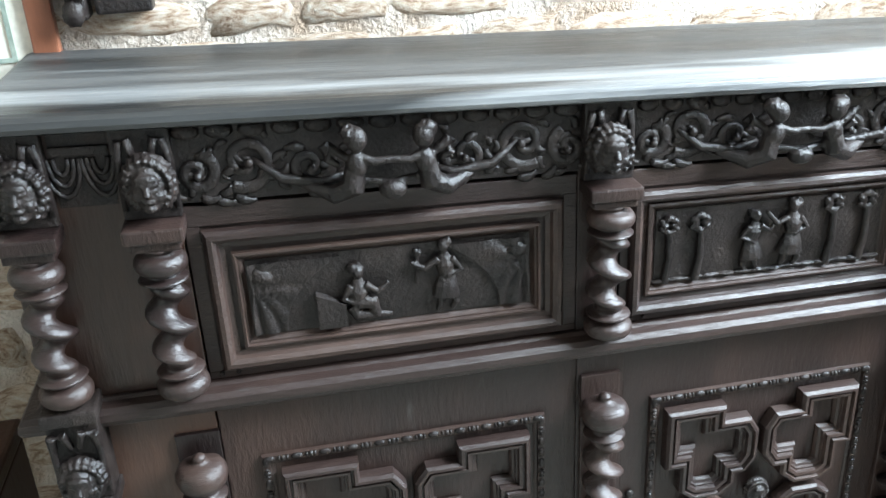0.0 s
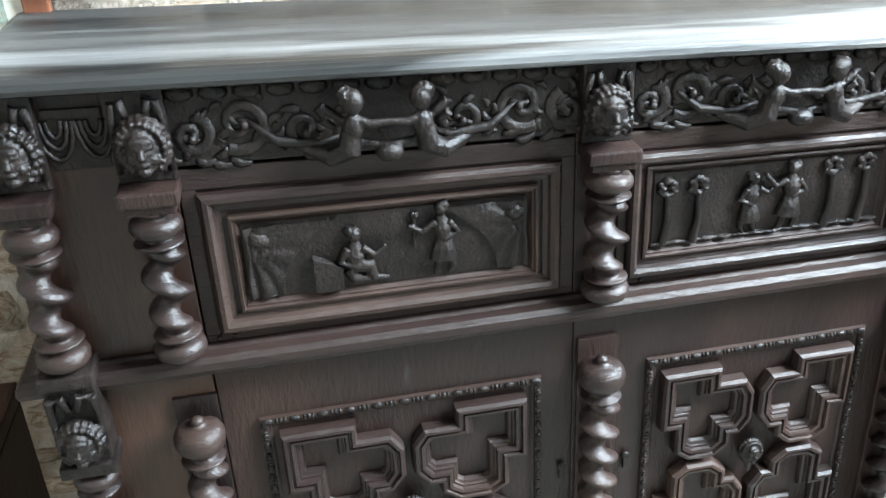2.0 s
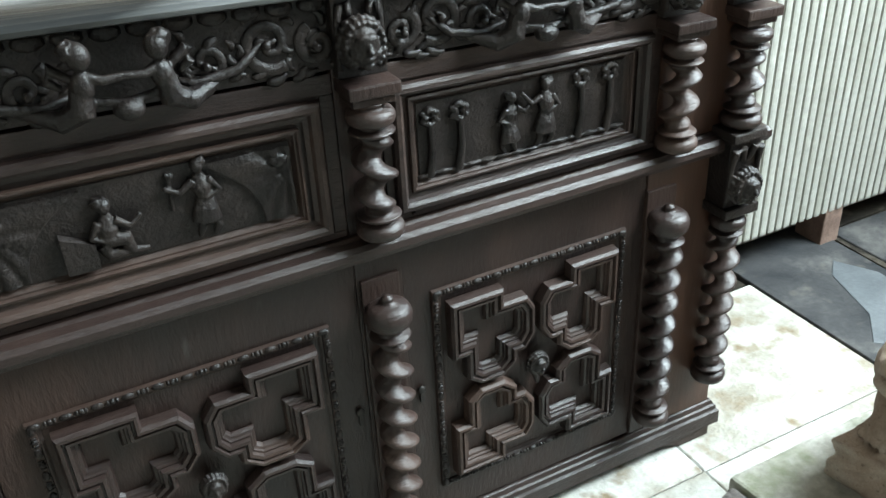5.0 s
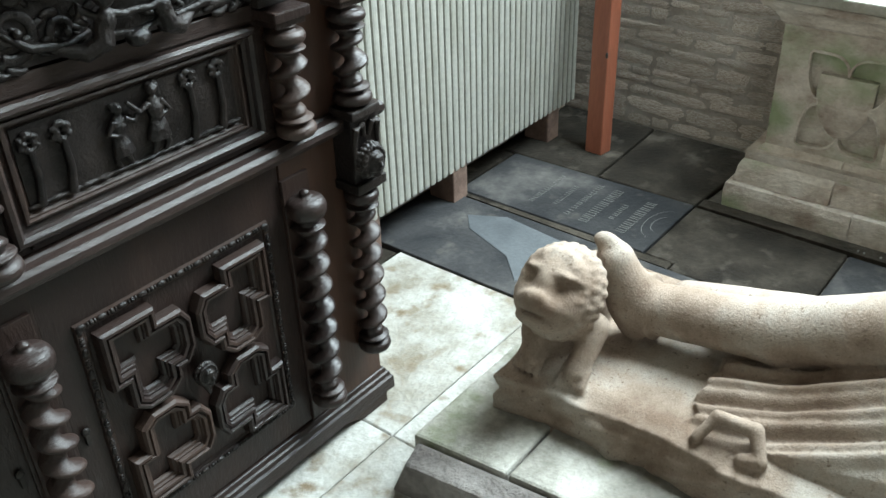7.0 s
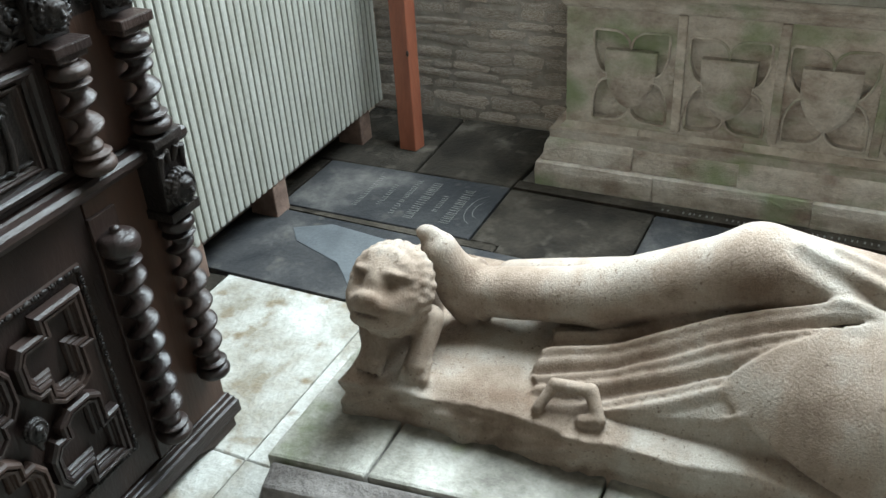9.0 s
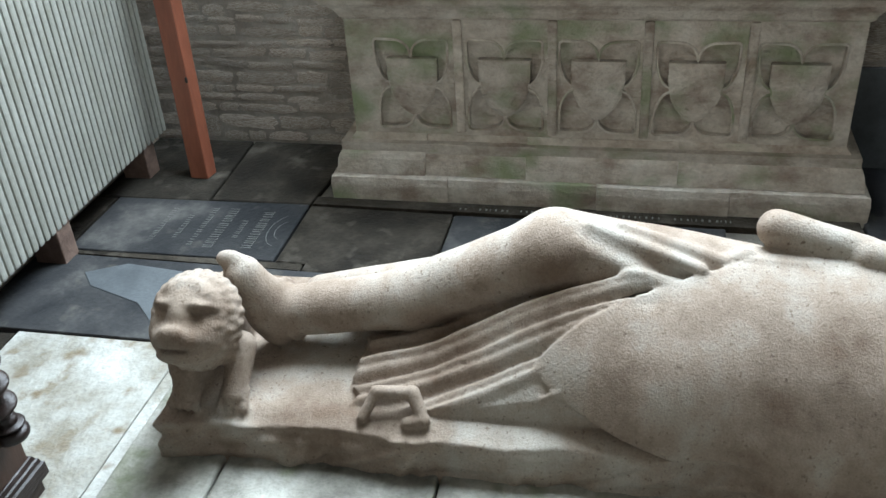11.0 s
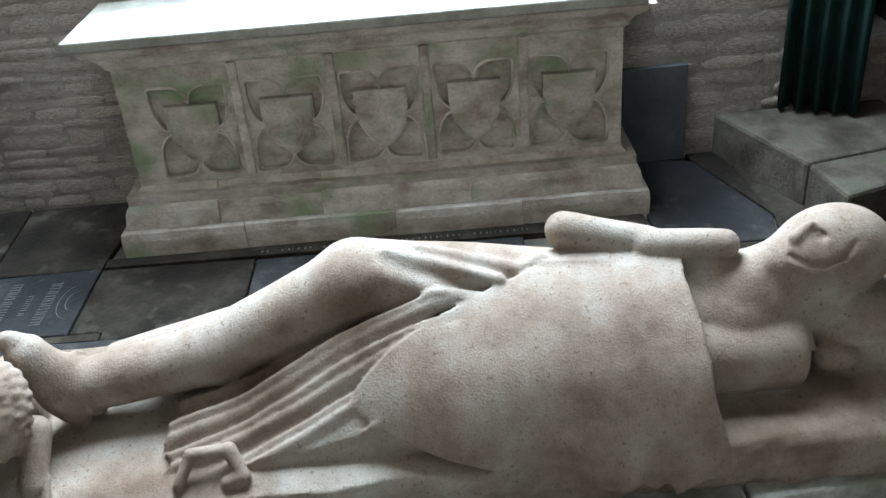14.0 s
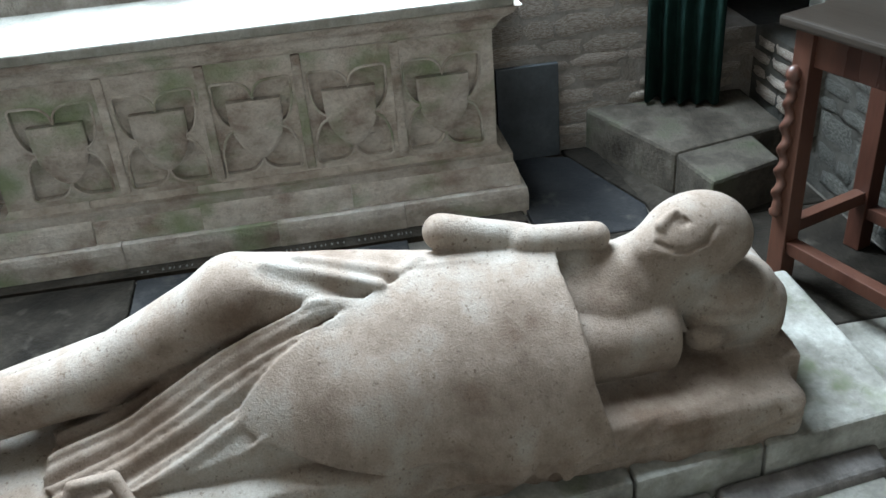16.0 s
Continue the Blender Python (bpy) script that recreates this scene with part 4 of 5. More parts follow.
# ---------- the carved cupboard ----------
FY = 1.327                       # front plane
CX0, CX1 = -0.440, 1.292
cup = thing("carved_cupboard", (0.43, 1.53, 0), "dark carved oak cupboard with twisted columns and moulded doors", "cupboard")


def sag(x, y, z):
    """the old frame has sunk a little towards one end"""
    if z > 0.82:
        z += (z - 0.82) * (0.072 - 0.128 * (x + 0.41) / 1.29)
    return (x, y, z)


def cpart(name, g, m=OAK, label="", parent=None, bevel=0.0, fuse=0.0):
    ob = part(name, g, m, parent or cup, label, sag, bevel)
    if fuse:
        r = ob.modifiers.new("fuse", "REMESH")
        r.mode, r.voxel_size, r.use_smooth_shade = "VOXEL", fuse, True
    return ob


def front(u, v, h):
    return (u, FY - h, v)


g = M()
g.box(CX0 + 0.02, CX1 - 0.02, FY + 0.035, 1.715, 0.05, 1.238)
cpart("carcass", g, OAK)
for xa, xb in ((CX0, CX0 + 0.02), (CX1 - 0.02, CX1)):
    g = M()
    g.box(xa, xb, FY + 0.004, 1.72, 0.03, 1.238, 0.003)
    cpart("side_panel", g, OAK_SIDE)
# base moulding and bracket feet
g = M()
base_path = [(CX0 - 0.003, 1.72), (CX0 - 0.003, FY), (CX1 + 0.003, FY), (CX1 + 0.003, 1.72)]
g.band(base_path, [(0.0, 0.10), (-0.004, 0.098), (-0.008, 0.088), (-0.012, 0.085), (-0.014, 0.075), (-0.019, 0.07), (-0.020, 0.035), (0.0, 0.035)], lambda u, v, h: (u, v, h), False)
cpart("base_moulding", g, OAK_H)
g = M()
g.box(CX0, CX1, FY - 0.001, FY + 0.03, 0.03, 0.10)
cpart("bottom_rail", g, OAK_H)
for xa, xb in ((CX0, CX0 + 0.17), (CX1 - 0.17, CX1), (0.38, 0.55)):
    g = M()
    mid = (xa + xb) / 2
    pts = [(xa, 0.036), (xa, 0.0), (xa + 0.09, 0.0), (xa + 0.11, 0.012), (xa + 0.14, 0.024), (xb, 0.036)] if xa < 0.3 else [(xa, 0.036), (xa + 0.03, 0.024), (xa + 0.06, 0.012), (xa + 0.08, 0.0), (xb, 0.0), (xb, 0.036)]
    n = len(pts)
    g.add([(a, FY - 0.012, b) for a, b in pts] + [(a, FY + 0.02, b) for a, b in pts], [tuple(range(n)), tuple(range(2 * n - 1, n - 1, -1))] + [(i, (i + 1) % n, n + (i + 1) % n, n + i) for i in range(n)])
    cpart("foot", g, OAK_H)
for xa in (CX0 + 0.01, CX1 - 0.07):
    g = M()
    g.box(xa, xa + 0.06, 1.64, 1.70, 0.0, 0.05)
    cpart("foot", g, OAK_H)

# top board with a thumb moulding
g = M()
loop = [(CX0 - 0.012, 1.735), (CX0 - 0.012, FY - 0.03), (CX1 + 0.012, FY - 0.03), (CX1 + 0.012, 1.735)]
prof = [(0.03, 1.236), (0.0, 1.236), (-0.006, 1.239), (-0.008, 1.246), (-0.005, 1.254), (0.002, 1.259), (0.012, 1.262)]
g.band(loop, [(a, h) for a, h in prof], lambda u, v, h: (u, v, h), False)
cols = 40
for i in range(cols):
    a, b = CX0 + (CX1 - CX0) * i / cols, CX0 + (CX1 - CX0) * (i + 1) / cols
    g.add([(a, FY - 0.018, 1.262), (b, FY - 0.018, 1.262), (b, 1.735, 1.262), (a, 1.735, 1.262)], [(0, 1, 2, 3)])
g.add([(CX0 - 0.012, 1.735, 1.236), (CX1 + 0.012, 1.735, 1.236), (CX1, 1.735, 1.262), (CX0, 1.735, 1.262)], [(0, 1, 2, 3)])
g.add([(CX0 - 0.01, FY - 0.03, 1.2365), (CX1 + 0.01, FY - 0.03, 1.2365), (CX1 + 0.01, 1.735, 1.2365), (CX0 - 0.01, 1.735, 1.2365)], [(3, 2, 1, 0)])
cpart("top_board", g, OAK_TOP, "worn greyish board, dust and painted wall glare in its pale patches")

# rails, stiles and the waist moulding
for name, xa, xb, za, zb, m in (("end_panel", CX0 + 0.002, -0.19, 0.826, 1.236, OAK_RED), ("end_panel", 1.062, CX1 - 0.002, 0.826, 1.236, OAK_RED),
                                ("end_panel", CX0 + 0.002, -0.19, 0.10, 0.77, OAK_RED), ("end_panel", 1.053, CX1 - 0.002, 0.10, 0.77, OAK_RED),
                                ("stile", 0.428, 0.515, 0.10, 0.77, OAK), ("stile", 0.425, 0.498, 0.826, 1.236, OAK)):
    g = M()
    g.box(xa, xb, FY + 0.0, FY + 0.034, za, zb, 0.002)
    cpart(name, g, m)
g = M()
waist = [(CX0 - 0.002, 1.72), (CX0 - 0.002, FY), (CX1 + 0.002, FY), (CX1 + 0.002, 1.72)]
g.band(waist, [(0.02, 0.826), (-0.006, 0.826), (-0.012, 0.822), (-0.03, 0.820), (-0.037, 0.812), (-0.038, 0.800), (-0.033, 0.790), (-0.022, 0.787), (-0.018, 0.780), (-0.006, 0.772), (0.02, 0.770)], lambda u, v, h: (u, v, h), False)
cpart("waist_moulding", g, OAK_H, "worn dusty half-round moulding")


def spiral(cx, cz, r0, turns, a0, hand=1, n=26, y=None, rise=0.010):
    pts, rr = [], []
    for i in range(n):
        t = i / (n - 1)
        a = a0 + hand * turns * 2 * math.pi * t
        r = r0 * (1 - 0.86 * t)
        pts.append((cx + r * math.cos(a), FY + 0.004 - rise * (0.55 + 0.45 * t), cz + r * math.sin(a)))
        rr.append(0.0068 * (1 - 0.5 * t))
    return pts, rr


def leaf(g, x, z, a, s, y=0.0):
    """a short curled leaf in low relief"""
    pts, rr = [], []
    for i in range(6):
        t = i / 5
        b = a + 1.9 * (t - 0.5)
        pts.append((x + s * 1.1 * math.cos(b), FY - 0.001 - y - 0.004 * t, z + s * 0.8 * math.sin(b)))
        rr.append(0.0075 * (0.45 + math.sin(math.pi * min(1, t + 0.12)) * 0.7) * s / 0.017)
    g.tube(pts, [r * 0.9 for r in rr], 7, 0.75)


def head(g, x, y, z, s, lump=0.12):
    """a small plain carved head framed by curls"""
    g.ball((x, y, z), (s * 0.70, s * 0.82, s * 0.98), 16, 10, lump=lump * 0.3)
    g.ball((x, y - s * 0.50, z - s * 0.66), (s * 0.30, s * 0.30, s * 0.20), 8, 6)
    g.ball((x, y - s * 0.62, z + s * 0.42), (s * 0.46, s * 0.26, s * 0.22), 10, 6)
    g.tube([(x, y - s * 0.76, z + s * 0.26), (x, y - s * 0.94, z - s * 0.14)], [s * 0.10, s * 0.17], 8)
    g.tube([(x - s * 0.20, y - s * 0.72, z - s * 0.38), (x, y - s * 0.80, z - s * 0.36), (x + s * 0.20, y - s * 0.72, z - s * 0.38)], s * 0.08, 6)
    for sx in (-1, 1):
        g.tube([(x + sx * s * 0.12, y - s * 0.80, z + s * 0.27), (x + sx * s * 0.42, y - s * 0.64, z + s * 0.25)], [s * 0.09, s * 0.07], 6)
        g.ball((x + sx * s * 0.27, y - s * 0.66, z + s * 0.08), (s * 0.12, s * 0.10, s * 0.08), 8, 5)
        g.ball((x + sx * s * 0.36, y - s * 0.52, z - s * 0.22), (s * 0.24, s * 0.22, s * 0.22), 8, 5)
    for k in range(17):
        a = math.pi * (k / 16.0) * 1.56 - 0.88
        for q, (rr, dy) in enumerate(((0.80, 0.24), (0.92, -0.06))):
            g.ball((x + math.cos(a) * s * rr, y - s * dy, z + math.sin(a) * s * (rr + 0.12) + s * 0.06), (s * 0.17, s * 0.26, s * 0.17), 8, 5, lump=0.6)


def leaf_part(parent, *where):
    g = M()
    leaf(g, *where)
    cpart("leaf", g, OAK_CARVE, "", parent)


# carved drawers in the frieze
for xa, xb in ((-0.187, 0.428), (0.516, 1.045)):
    g = M()
    za, zb = 1.118, 1.234
    g.box(xa, xb, FY - 0.002, FY + 0.03, za, zb, 0.003)
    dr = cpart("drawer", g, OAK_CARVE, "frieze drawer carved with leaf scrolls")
    g = M()
    w = xb - xa
    mid = (xa + xb) / 2 + 0.005
    n = 13
    for k in range(n):   # leaf edge along the top
        x = xa + w * (k + 0.5) / n
        g.ball((x, FY - 0.004, zb - 0.012), (w / n * 0.46, 0.009, 0.012), 8, 5)
    for s in (-1, 1):
        for q, (dx, r, a0) in enumerate(((0.115, 0.036, 2.2), (0.205, 0.042, -1.0), (0.275, 0.030, 1.9))):
            p, rr = spiral(mid + s * dx * w / 0.6, (za + zb) / 2 - 0.008 + (0.006 if q % 2 else -0.006), r, 1.35, a0 if s > 0 else math.pi - a0, -s if q % 2 else s)
            sp = M()
            sp.tube(p, [r * 1.6 for r in rr], 7, 0.6)
            sp.ball((p[-1][0], FY - 0.012, p[-1][2]), 0.007, 8, 6)
            cpart("scroll", sp, OAK_CARVE, "", dr, fuse=0.0022)
            for k in range(5):
                i = 2 + k * 4
                a = math.atan2(p[i][2] - ((za + zb) / 2), p[i][0] - (mid + s * dx * w / 0.6)) + 0.5 * s
                leaf_part(dr, p[i][0] + 0.012 * math.cos(a), min(zb - 0.02, max(za + 0.012, p[i][2] + 0.012 * math.sin(a))), a, 0.018 - 0.002 * k)
        g.tube([(mid + s * 0.06, FY - 0.004, za + 0.03), (mid + s * 0.10, FY - 0.008, za + 0.018), (mid + s * 0.16, FY - 0.008, za + 0.028), (mid + s * 0.2, FY - 0.006, za + 0.06)], [0.005, 0.008, 0.008, 0.004], 7)
        for k in range(9):
            leaf_part(dr, mid + s * (0.07 + 0.033 * k) * w / 0.6, zb - 0.036 - 0.05 * (k % 2) - 0.01 * (k % 3), 0.6 * s + k, 0.017)
            leaf_part(dr, mid + s * (0.085 + 0.032 * k) * w / 0.6, za + 0.022 + 0.03 * ((k + 1) % 2), 2.0 * s - k, 0.015)
    cpart("leaf_edge", g, OAK_CARVE, "", dr)
    # handle: two small figures facing each other over a ball
    g = M()
    for s in (-1, 1):
        hx = mid + s * 0.052
        g.tube([(mid + s * 0.13, FY - 0.004, za + 0.016), (mid + s * 0.085, FY - 0.024, za + 0.004), (mid + s * 0.058, FY - 0.034, za + 0.018), (hx, FY - 0.036, za + 0.055)], [0.006, 0.016, 0.019, 0.014], 10)
        g.ball((hx - s * 0.002, FY - 0.040, za + 0.052), (0.016, 0.014, 0.020), 10, 7)
        g.ball((hx - s * 0.003, FY - 0.044, za + 0.090), (0.0165, 0.016, 0.019), 12, 8)
        g.ball((hx + s * 0.004, FY - 0.040, za + 0.098), (0.016, 0.016, 0.014), 10, 6, lump=0.5)
        g.tube([(hx + s * 0.004, FY - 0.040, za + 0.066), (mid + s * 0.026, FY - 0.046, za + 0.056), (mid, FY - 0.046, za + 0.058)], [0.008, 0.007, 0.006], 8)
        g.tube([(hx + s * 0.012, FY - 0.034, za + 0.06), (hx + s * 0.036, FY - 0.03, za + 0.078), (hx + s * 0.040, FY - 0.03, za + 0.060), (hx + s * 0.024, FY - 0.028, za + 0.048)], [0.006, 0.009, 0.008, 0.005], 8)
    g.ball((mid, FY - 0.036, za + 0.010), (0.022, 0.018, 0.016), 12, 8)
    g.tube([(mid - 0.05, FY - 0.03, za + 0.026), (mid, FY - 0.036, za + 0.02), (mid + 0.05, FY - 0.03, za + 0.026)], 0.006, 8)
    cpart("handle", g, OAK_CARVE, "polished carved double-figure handle", dr, fuse=0.0022)
# small carved friezes at the ends
for xa, xb in ((-0.352, -0.270), (1.130, 1.202)):
    g = M()
    g.box(xa, xb, FY - 0.001, FY + 0.02, 1.125, 1.234, 0.002)
    fr = cpart("end_frieze", g, OAK_CARVE)
    g = M()
    g.box(xa, xb, FY - 0.008, FY + 0.002, 1.200, 1.212, 0.003)
    for s in (-1, 1):
        for r in (0.014, 0.024, 0.034):
            cx = (xa + xb) / 2 + s * 0.027
            g.tube([(cx + r * math.cos(a) * 0.75, FY - 0.003, 1.195 - r * 1.6 * abs(math.sin(a))) for a in [math.pi * k / 8 for k in range(9)]], 0.004, 6)
    cpart("carving", g, OAK_CARVE, "", fr)

COLS = [-0.397, -0.224, 0.470, 1.085, 1.246]


def twist_profile(z0, z1, r, top_ball=False):
    """a flat bead and a thin disc at each end of a shaft that is wound by the lathe"""
    def bead(a, h, big):
        return [(a + h * (1 - math.cos(math.pi * i / 8)) / 2, r * (0.62 + (big - 0.62) * math.sin(math.pi * i / 8) ** 0.8)) for i in range(9)]

    def disc(a):
        return [(a, r * 0.60), (a + 0.003, r * 0.72), (a + 0.0045, r * 1.02), (a + 0.007, r * 1.10), (a + 0.0095, r * 1.02), (a + 0.011, r * 0.72), (a + 0.015, r * 0.62)]

    p = [(z0, 0.010), (z0 + 0.001, r * 0.66), (z0 + 0.004, r * 0.60)] + bead(z0 + 0.005, 0.032, 1.20) + disc(z0 + 0.039)
    lo = z0 + 0.056
    hi = z1 - (0.092 if top_ball else 0.058)
    k = int((hi - lo) / 0.005)
    p += [(lo + (hi - lo) * i / k, r * 0.70) for i in range(k + 1)]
    if top_ball:
        p += disc(hi + 0.002) + [(hi + 0.021, r * 0.66), (hi + 0.025, r * 0.62)] + bead(hi + 0.027, 0.048, 1.26)
        p += [(hi + 0.077, r * 0.50), (hi + 0.079, r * 0.30), (hi + 0.083, r * 0.34), (hi + 0.087, r * 0.30), (hi + 0.091, r * 0.08)]
    else:
        p += disc(hi + 0.002) + bead(hi + 0.019, 0.030, 1.16) + [(hi + 0.052, r * 0.64), (hi + 0.058, r * 0.75)]
    return p, lo, hi


for k, x in enumerate(COLS):
    outer = k in (0, 4)
    hand = -1 if x < 0.45 else 1
    if k == 2:
        hand = -1
    yc = FY - 0.031
    # head block and capital
    g = M()
    w = 0.041
    g.box(x - w, x + w, FY - 0.018, FY + 0.01, 1.105, 1.236, 0.003)
    for s in (-1, 1):
        g.tube([(x + s * 0.012, FY - 0.020, 1.19), (x + s * 0.018, FY - 0.021, 1.222), (x + s * 0.030, FY - 0.020, 1.218), (x + s * 0.034, FY - 0.018, 1.195), (x + s * 0.036, FY - 0.018, 1.12)], [0.005, 0.007, 0.0065, 0.006, 0.005], 7)
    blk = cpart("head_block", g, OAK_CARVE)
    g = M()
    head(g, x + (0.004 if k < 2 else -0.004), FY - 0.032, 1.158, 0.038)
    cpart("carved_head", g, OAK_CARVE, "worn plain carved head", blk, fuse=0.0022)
    g = M()
    g.box(x - 0.043, x + 0.043, FY - 0.062, FY + 0.005, 1.083, 1.105, 0.004)
    g.box(x - 0.036, x + 0.036, FY - 0.055, FY + 0.005, 1.069, 1.083, 0.004)
    cpart("capital", g, OAK, "", blk)
    # upper column
    g = M()
    z0 = 0.838 if outer else 0.826
    p, lo, hi = twist_profile(z0, 1.070, 0.034)
    g.lathe((x, yc), p, 20, hand * 108, 0.0135, lo, hi)
    cpart("upper_column", g, OAK_H, "polished barley-twist column")
    if outer:
        g = M()
        g.box(x - 0.042, x + 0.042, FY - 0.066, FY + 0.004, 0.818, 0.840, 0.004)
        g.box(x - 0.039, x + 0.039, FY - 0.056, FY + 0.004, 0.672, 0.818, 0.004)
        g.box(x - 0.044, x + 0.044, FY - 0.068, FY + 0.004, 0.652, 0.674, 0.003)
        blk = cpart("mid_block", g, OAK_CARVE)
        g = M()
        head(g, x, FY - 0.066, 0.718, 0.036)
        for s in (-1, 1):
            g.tube([(x + s * 0.006, FY - 0.058, 0.775), (x + s * 0.014, FY - 0.064, 0.805), (x + s * 0.032, FY - 0.062, 0.800), (x + s * 0.034, FY - 0.058, 0.770), (x + s * 0.036, FY - 0.056, 0.69)], [0.005, 0.008, 0.009, 0.006, 0.004], 7)
        cpart("carved_head", g, OAK_CARVE, "worn plain carved head", blk, fuse=0.0022)
        g = M()
        p, lo, hi = twist_profile(0.205, 0.652, 0.033)
        g.lathe((x, yc), p, 20, hand * 112, 0.0135, lo, hi)
        cpart("lower_column", g, OAK_H, "polished barley-twist column")
    else:
        g = M()
        p, lo, hi = twist_profile(0.150, 0.712, 0.034, True)
        g.lathe((x, yc), p, 20, hand * 112, 0.0135, lo, hi)
        cpart("lower_column", g, OAK_H, "polished barley-twist column with ball top")
        g = M()
        g.box(x - 0.036, x + 0.036, FY - 0.008, FY + 0.004, 0.11, 0.735, 0.002)
        cpart("column_backing", g, OAK)


# upper doors with picture panels
def fold(g, xs, zs, r=0.005):
    g.tube([(x, FY + 0.002 - r * 0.3, z) for x, z in zip(xs, zs)], [r * 0.5] + [r] * (len(xs) - 2) + [r * 0.6], 6, 0.8)


def small_figure(g, x, z, s, lean=0.0, kneel=False, reach=(0.30, 0.02), turn=1):
    """a plain clothed standing or kneeling shape in low relief; reach places the raised arm's end"""
    y = FY + 0.003
    hz = z + s * (0.64 if kneel else 0.90)
    hx = x + lean * s
    g.ball((hx, y - 0.007, hz), (s * 0.075, 0.011, s * 0.095), 10, 7, lump=0.2)
    g.ball((hx - turn * s * 0.03, y - 0.005, hz + s * 0.03), (s * 0.085, 0.011, s * 0.08), 10, 6, lump=0.6)
    g.tube([(hx, y - 0.005, hz - s * 0.10), (x + lean * s * 0.6, y - 0.006, hz - s * 0.26), (x, y - 0.005, hz - s * 0.42)], [s * 0.06, s * 0.125, s * 0.095], 10, 0.75)
    if kneel:
        g.tube([(x - turn * s * 0.04, y - 0.005, z + s * 0.26), (x + turn * s * 0.18, y - 0.007, z + s * 0.22), (x + turn * s * 0.22, y - 0.005, z + s * 0.04)], [s * 0.11, s * 0.09, s * 0.055], 9, 0.8)
        g.tube([(x - turn * s * 0.06, y - 0.004, z + s * 0.20), (x - turn * s * 0.02, y - 0.005, z + s * 0.07), (x + turn * s * 0.40, y - 0.003, z + s * 0.03)], [s * 0.10, s * 0.08, s * 0.03], 9, 0.8)
    else:
        g.tube([(x, y - 0.005, hz - s * 0.40), (x + turn * s * 0.02, y - 0.007, z + s * 0.36), (x + turn * s * 0.03, y - 0.006, z + s * 0.20)], [s * 0.10, s * 0.15, s * 0.185], 10, 0.6)
        for q in (-1, 0, 1):
            g.tube([(x + q * s * 0.05, y - 0.011, hz - s * 0.44), (x + q * s * 0.10 + turn * s * 0.03, y - 0.012, z + s * 0.20)], [s * 0.02, s * 0.035], 6)
        for q in (-1, 1):
            g.tube([(x + q * s * 0.07, y - 0.004, z + s * 0.24), (x + q * s * 0.10, y - 0.005, z + s * 0.10), (x + q * s * 0.09 + turn * s * 0.05, y - 0.003, z)], [s * 0.06, s * 0.048, s * 0.032], 8)
    sx, sz = hx + turn * s * 0.08, hz - s * 0.17
    g.tube([(sx, y - 0.009, sz), (sx + turn * s * reach[0] * 0.5, y - 0.011, sz - s * 0.10 + s * reach[1] * 0.3), (sx + turn * s * reach[0], y - 0.009, sz + s * reach[1])], [s * 0.05, s * 0.042, s * 0.03], 8)
    g.tube([(hx - turn * s * 0.09, y - 0.009, sz), (x - turn * s * 0.17, y - 0.010, sz - s * 0.16), (x + turn * s * 0.02, y - 0.013, sz - s * 0.24)], [s * 0.05, s * 0.042, s * 0.03], 8)


